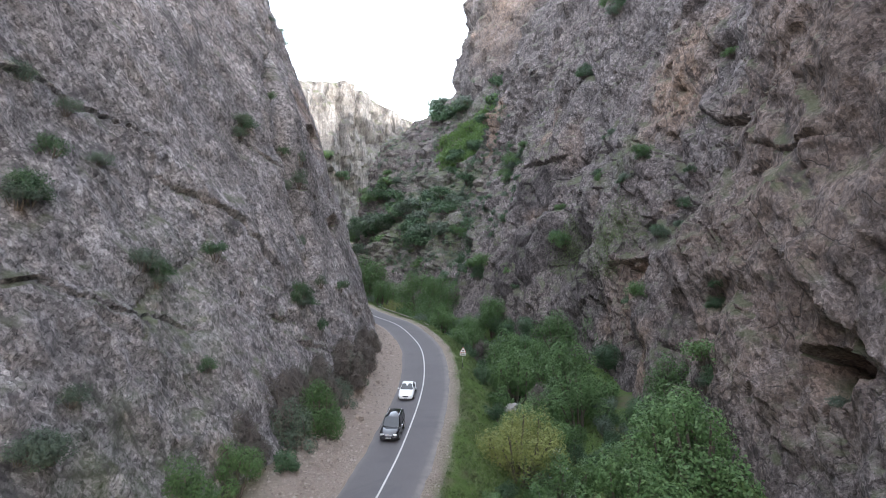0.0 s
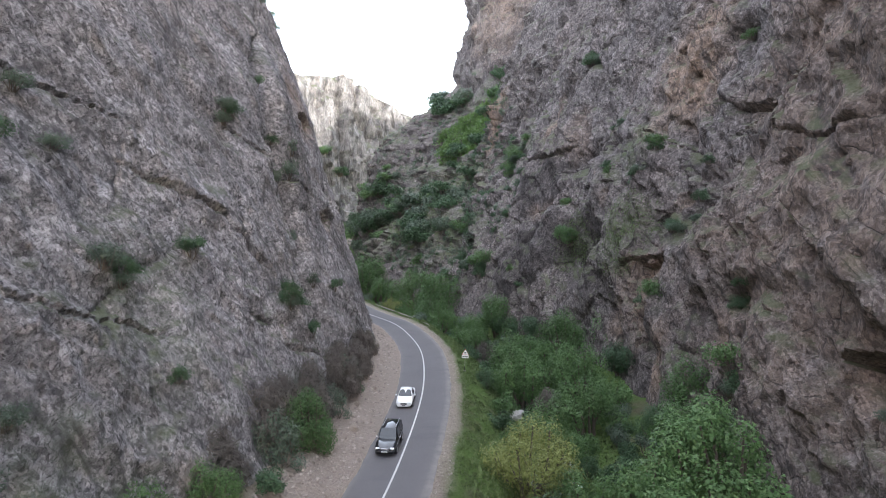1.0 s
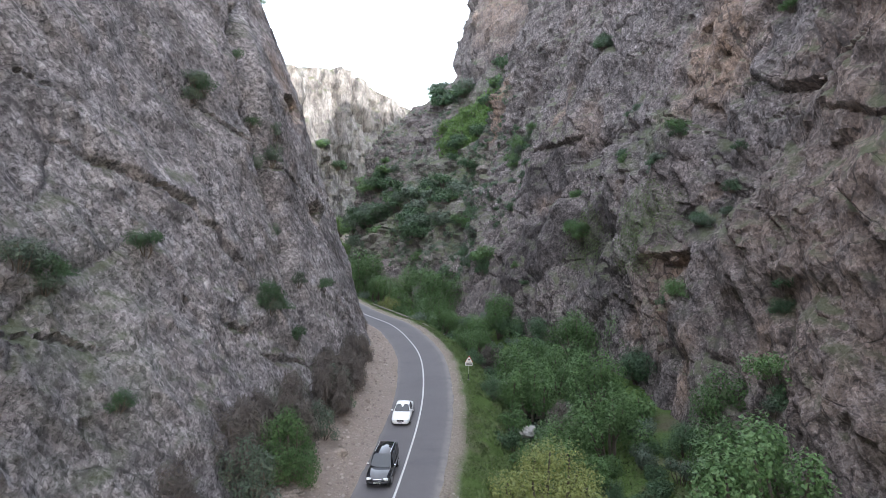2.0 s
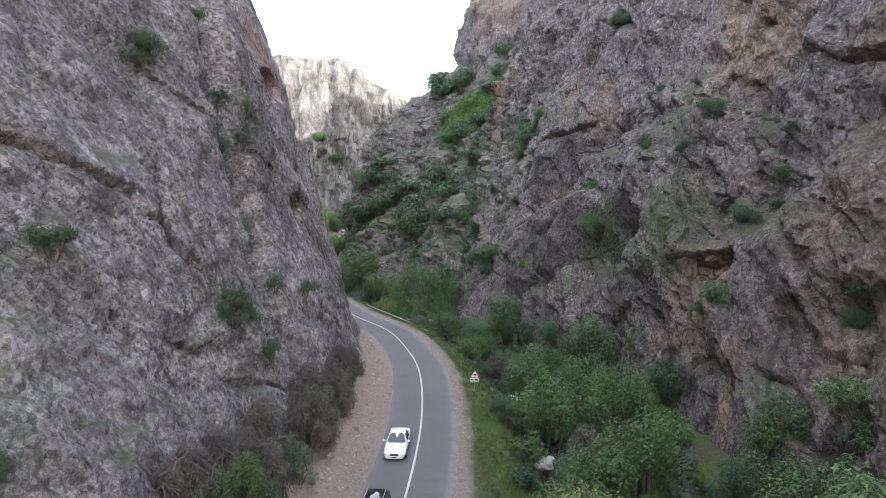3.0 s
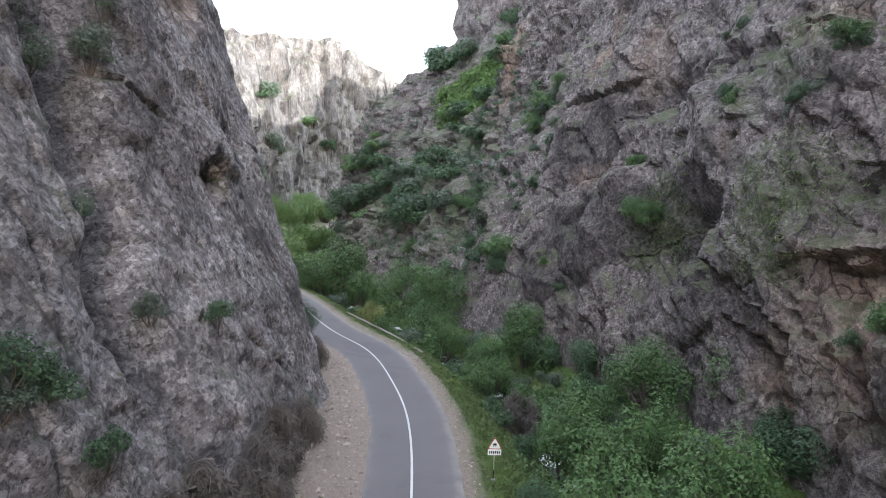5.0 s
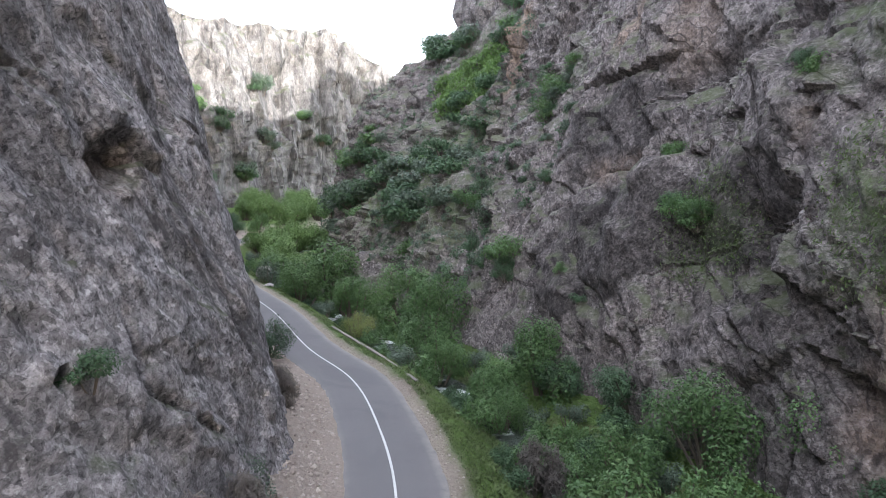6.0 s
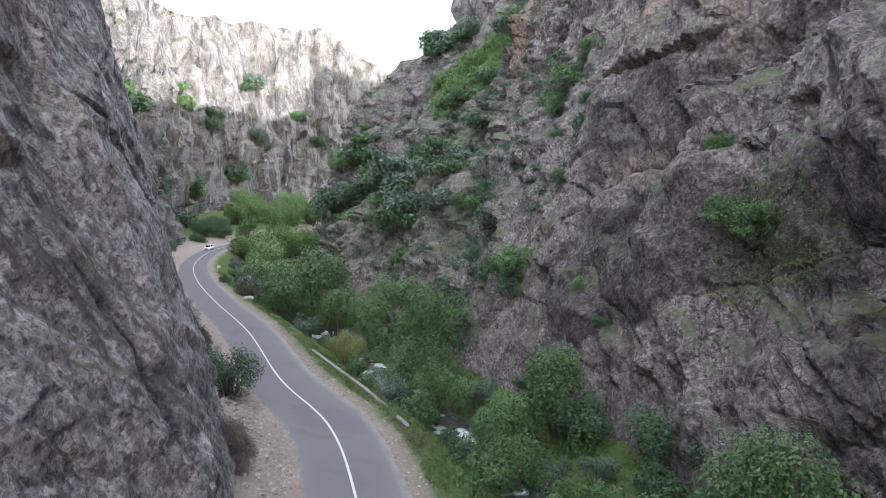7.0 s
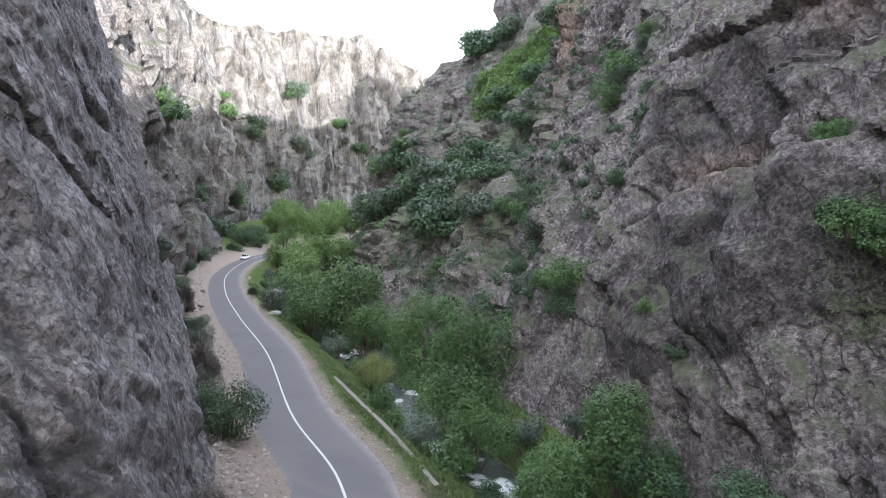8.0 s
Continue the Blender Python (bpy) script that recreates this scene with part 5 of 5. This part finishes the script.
def small_sign(x, y, turn):
    thing = tagged(new("road_sign"), "small white square sign on a dark post", "road sign")
    part("post", pole(bmesh.new(), 0.04, -0.4, 1.9), SIGN_BLACK, thing)
    part("board", box(bmesh.new(), 0, -0.06, 1.6, 0.75, 0.03, 0.7, 0.01), SIGN_WHITE, thing, "white board")
    thing.matrix_basis = pose(x, y, ground_at(x, y), 0, 0, turn)


small_sign(-47.2, 189.4, -15)

# ---- cars ----
CAR_WHITE = plain("white_car_paint", (0.78, 0.78, 0.78), 0.25, var=0.02, spec=0.5)
CAR_BLACK = plain("black_car_paint", (0.014, 0.016, 0.022), 0.08, var=0.05, spec=0.9)
CAR_GLASS = plain("tinted_car_glass", (0.015, 0.02, 0.024), 0.06, var=0.05, spec=0.7)
RUBBER = plain("tyre_rubber", (0.02, 0.02, 0.021), 0.85, var=0.1)
ALLOY = plain("alloy", (0.5, 0.5, 0.52), 0.3, 0.9, var=0.06)
CHROME = plain("chrome", (0.75, 0.75, 0.77), 0.15, 1.0, var=0.03)
LAMP = plain("headlamp_glass", (0.85, 0.86, 0.88), 0.12, var=0.03, spec=0.6)
TAIL = plain("tail_lamp_red", (0.40, 0.02, 0.02), 0.2, var=0.05)
PLATE = plain("plate_white", (0.75, 0.75, 0.75), 0.5, var=0.03)


def loft(bm, rings):
    """Skin over closed half sections, mirrored at x = 0. rings: (y, ((x, z), ...))."""
    rows = []
    for y, half in rings:
        pts = [(x, z) for x, z in half] + [(-x, z) for x, z in reversed(half)]
        rows.append([bm.verts.new((x, y, z)) for x, z in pts])
    n = len(rows[0])
    for a, b in zip(rows, rows[1:]):
        for k in range(n):
            j = (k + 1) % n
            bm.faces.new((a[k], a[j], b[j], b[k]))
    bm.faces.new(rows[0][::-1])
    bm.faces.new(rows[-1])
    bmesh.ops.recalc_face_normals(bm, faces=bm.faces)
    for f in bm.faces:
        f.smooth = True
    return bm


def panel(bm, corners, thick=0.012):
    """A four-cornered pane with rounded look and its own thickness, standing a little proud."""
    c = [Vector(p) for p in corners]
    nrm = (c[1] - c[0]).cross(c[3] - c[0]).normalized()
    mid = sum(c, Vector()) / 4
    ring = []
    for i in range(4):
        for f in (0.12, 0.88):
            ring.append(c[i].lerp(c[(i + 1) % 4], f))
    top = [bm.verts.new(p + nrm * thick) for p in ring]
    low = [bm.verts.new(p - nrm * thick) for p in ring]
    bm.faces.new(top)
    bm.faces.new(low[::-1])
    for i in range(8):
        j = (i + 1) % 8
        bm.faces.new((low[i], low[j], top[j], top[i]))
    bmesh.ops.recalc_face_normals(bm, faces=bm.faces)
    return bm


def car(name, label, paint, length, width, height, suv):
    """A car that faces -y, its wheels on z = 0."""
    thing = tagged(new(name), label, "car")
    h, w = length / 2, width / 2
    sill, belt = (0.36, 1.02) if suv else (0.22, 0.86)
    hood = 1.03 if suv else 0.80
    nose = 0.72 if suv else 0.55

    def low(y, ww, top, flat):
        return (y, ((0, sill), (ww * 0.86, sill), (ww * 0.98, sill + 0.12), (ww, sill + 0.35), (ww * 0.985, top - 0.10), (ww * 0.93, top), (ww * flat, top + 0.035), (0, top + 0.05)))

    rear_top = belt if suv else 0.90
    rings = [low(-h, w * 0.74, nose - 0.04, 0.6), low(-h + 0.08, w * 0.86, nose + 0.08, 0.6), low(-h + 0.35, w * 0.95, hood - 0.08, 0.65), low(-h + 0.9, w * 0.99, hood, 0.7),
             low(-h * 0.42, w, belt, 0.75), low(0, w, belt, 0.75), low(h * 0.5, w, belt, 0.75), low(h * 0.78, w * 0.98, rear_top, 0.72), low(h - 0.12, w * 0.93, rear_top - 0.02, 0.7), low(h, w * 0.84, rear_top - 0.12, 0.65)]
    body = part("body", loft(bmesh.new(), rings), paint, thing)
    # the cabin stands on the belt line
    y0, y1, y2, y3 = (-h * 0.42, -h * 0.10, h * 0.82, h * 0.95) if suv else (-h * 0.40, -h * 0.05, h * 0.36, h * 0.70)
    wb, wr, zr = w * 0.93, w * (0.76 if suv else 0.68), height

    def ring(y, half_low, half_top, z_top):
        return (y, ((0, belt - 0.05), (half_low, belt - 0.05), (half_low, belt + 0.02), (half_low + (half_top - half_low) * 0.9, belt + (z_top - belt) * 0.9), (half_top * 0.88, z_top), (0, z_top + 0.025)))

    cabin = [ring(y0, wb * 0.95, wb * 0.93, belt + 0.03), ring(y1, wb, wr, zr - 0.02), ring((y1 + y2) / 2, wb, wr, zr + 0.01), ring(y2, wb, wr, zr - 0.03), ring(y3, wb * 0.95, wb * (0.86 if suv else 0.92), belt + (0.42 if suv else 0.03))]
    roof = part("roof", loft(bmesh.new(), cabin), paint, thing)
    zt, off = zr - 0.10, 0.012
    wt = wr * 0.90
    part("windscreen", panel(bmesh.new(), ((-wb * 0.90, y0 + 0.03, belt + 0.06), (wb * 0.90, y0 + 0.03, belt + 0.06), (wt, y1 - 0.02, zt + 0.06), (-wt, y1 - 0.02, zt + 0.06)), 0.02), CAR_GLASS, roof, "dark windscreen")
    part("rear_window", panel(bmesh.new(), ((wb * 0.84, y3 - 0.03, belt + (0.42 if suv else 0.07)), (-wb * 0.84, y3 - 0.03, belt + (0.42 if suv else 0.07)), (-wt, y2 + 0.02, zt + 0.04), (wt, y2 + 0.02, zt + 0.04)), 0.02), CAR_GLASS, roof, "dark rear window")
    span = [y0 + 0.42, (y1 + y2) / 2 - 0.05, y2 - (0.35 if suv else -0.02)] + ([y3 - 0.12] if suv else [])
    for s in (-1, 1):
        for a, b in zip(span, span[1:]):
            xa, xb = s * (wb + 0.006), s * (wr + (wb - wr) * 0.16 + 0.006)
            lean = 0.26 if a == span[0] else 0.0
            part("side_window", panel(bmesh.new(), ((xa, a + 0.03, belt + 0.05), (xa, b - 0.03, belt + 0.05), (xb, b - 0.05, zt), (xb, a + 0.03 + lean, zt)), off), CAR_GLASS, roof, "dark side window")
        lamp = box(bmesh.new(), s * w * 0.66, -h + 0.13, nose + (0.04 if suv else 0.02), w * 0.40, 0.22, 0.17, 0.05)
        part("headlight", lamp, LAMP, body, "clear headlight")
        part("fog_light", box(bmesh.new(), s * w * 0.62, -h + 0.05, sill + 0.13, 0.2, 0.12, 0.09, 0.03), LAMP, body, "small fog light")
        part("tail_light", box(bmesh.new(), s * w * 0.76, h - 0.07, belt - 0.12, w * 0.22, 0.12, 0.30 if suv else 0.16, 0.03), TAIL, body, "red tail light")
        part("side_mirror", box(bmesh.new(), s * (w + 0.10), y0 + 0.35, belt + 0.09, 0.20, 0.12, 0.14, 0.04), CHROME if suv else paint, body)
        if suv:
            part("roof_rail", box(bmesh.new(), s * wr * 0.84, (y1 + y2) / 2, zr + 0.05, 0.04, (y2 - y1) * 0.86, 0.035, 0.012), ALLOY, roof, "silver roof rail")
    part("grille", box(bmesh.new(), 0, -h + 0.015, nose - 0.02, w * 0.74, 0.09, 0.16, 0.03), CHROME if suv else SIGN_BLACK, body, "front grille")
    part("bumper", box(bmesh.new(), 0, -h + 0.05, sill + 0.13, w * 1.5, 0.20, 0.20, 0.06), paint, body)
    part("number_plate", box(bmesh.new(), 0, -h - 0.058, sill + 0.15, 0.50, 0.015, 0.11), PLATE, body, "white plate with a dark bar")
    part("plate_bar", box(bmesh.new(), 0, -h - 0.068, sill + 0.15, 0.38, 0.006, 0.06), SIGN_BLACK, body)
    rw = 0.37 if suv else 0.31
    for s in (-1, 1):
        for y in (-h * 0.62, h * 0.60):
            wheel = new("wheel")
            wheel.parent = thing
            bm = bmesh.new()
            bmesh.ops.create_cone(bm, cap_ends=True, segments=28, radius1=rw, radius2=rw, depth=0.23, matrix=Matrix.Translation((s * (w - 0.11), y, rw)) @ Matrix.Rotation(math.pi / 2, 4, "Y"))
            bmesh.ops.bevel(bm, geom=[e for e in bm.edges if len(e.link_faces) == 2 and any(len(f.verts) > 4 for f in e.link_faces)], offset=0.04, segments=2, affect="EDGES")
            part("tyre", bm, RUBBER, wheel, "black tyre")
            bm = bmesh.new()
            bmesh.ops.create_cone(bm, cap_ends=True, segments=20, radius1=rw * 0.64, radius2=rw * 0.58, depth=0.03, matrix=Matrix.Translation((s * (w + 0.012), y, rw)) @ Matrix.Rotation(s * math.pi / 2, 4, "Y"))
            part("rim", bm, ALLOY, wheel, "silver rim")
    return thing


def on_road(thing, y, offset):
    i = int(np.argmin(np.abs(ROAD[:600, 1] - y))) if y < 200 else int(np.argmin(np.abs(ROAD[:, 1] - y)))
    p = ROAD[i] + ROAD_RIGHT[i] * offset
    turn = math.degrees(math.atan2(ROAD_DIR[i, 1], ROAD_DIR[i, 0])) - 90
    thing.matrix_basis = pose(p[0], p[1], 0.05, 0, 0, turn)


on_road(car("suv", "black off-road car with silver roof rails on the asphalt", CAR_BLACK, 4.75, 1.88, 1.84, True), 55.5, -1.45)
on_road(car("sedan", "white four-door sedan on the asphalt road", CAR_WHITE, 4.6, 1.80, 1.44, False), 67.6, -1.6)
on_road(car("sedan", "small far white car at the bend of the road", CAR_WHITE, 4.4, 1.76, 1.46, False), 236.0, -1.6)
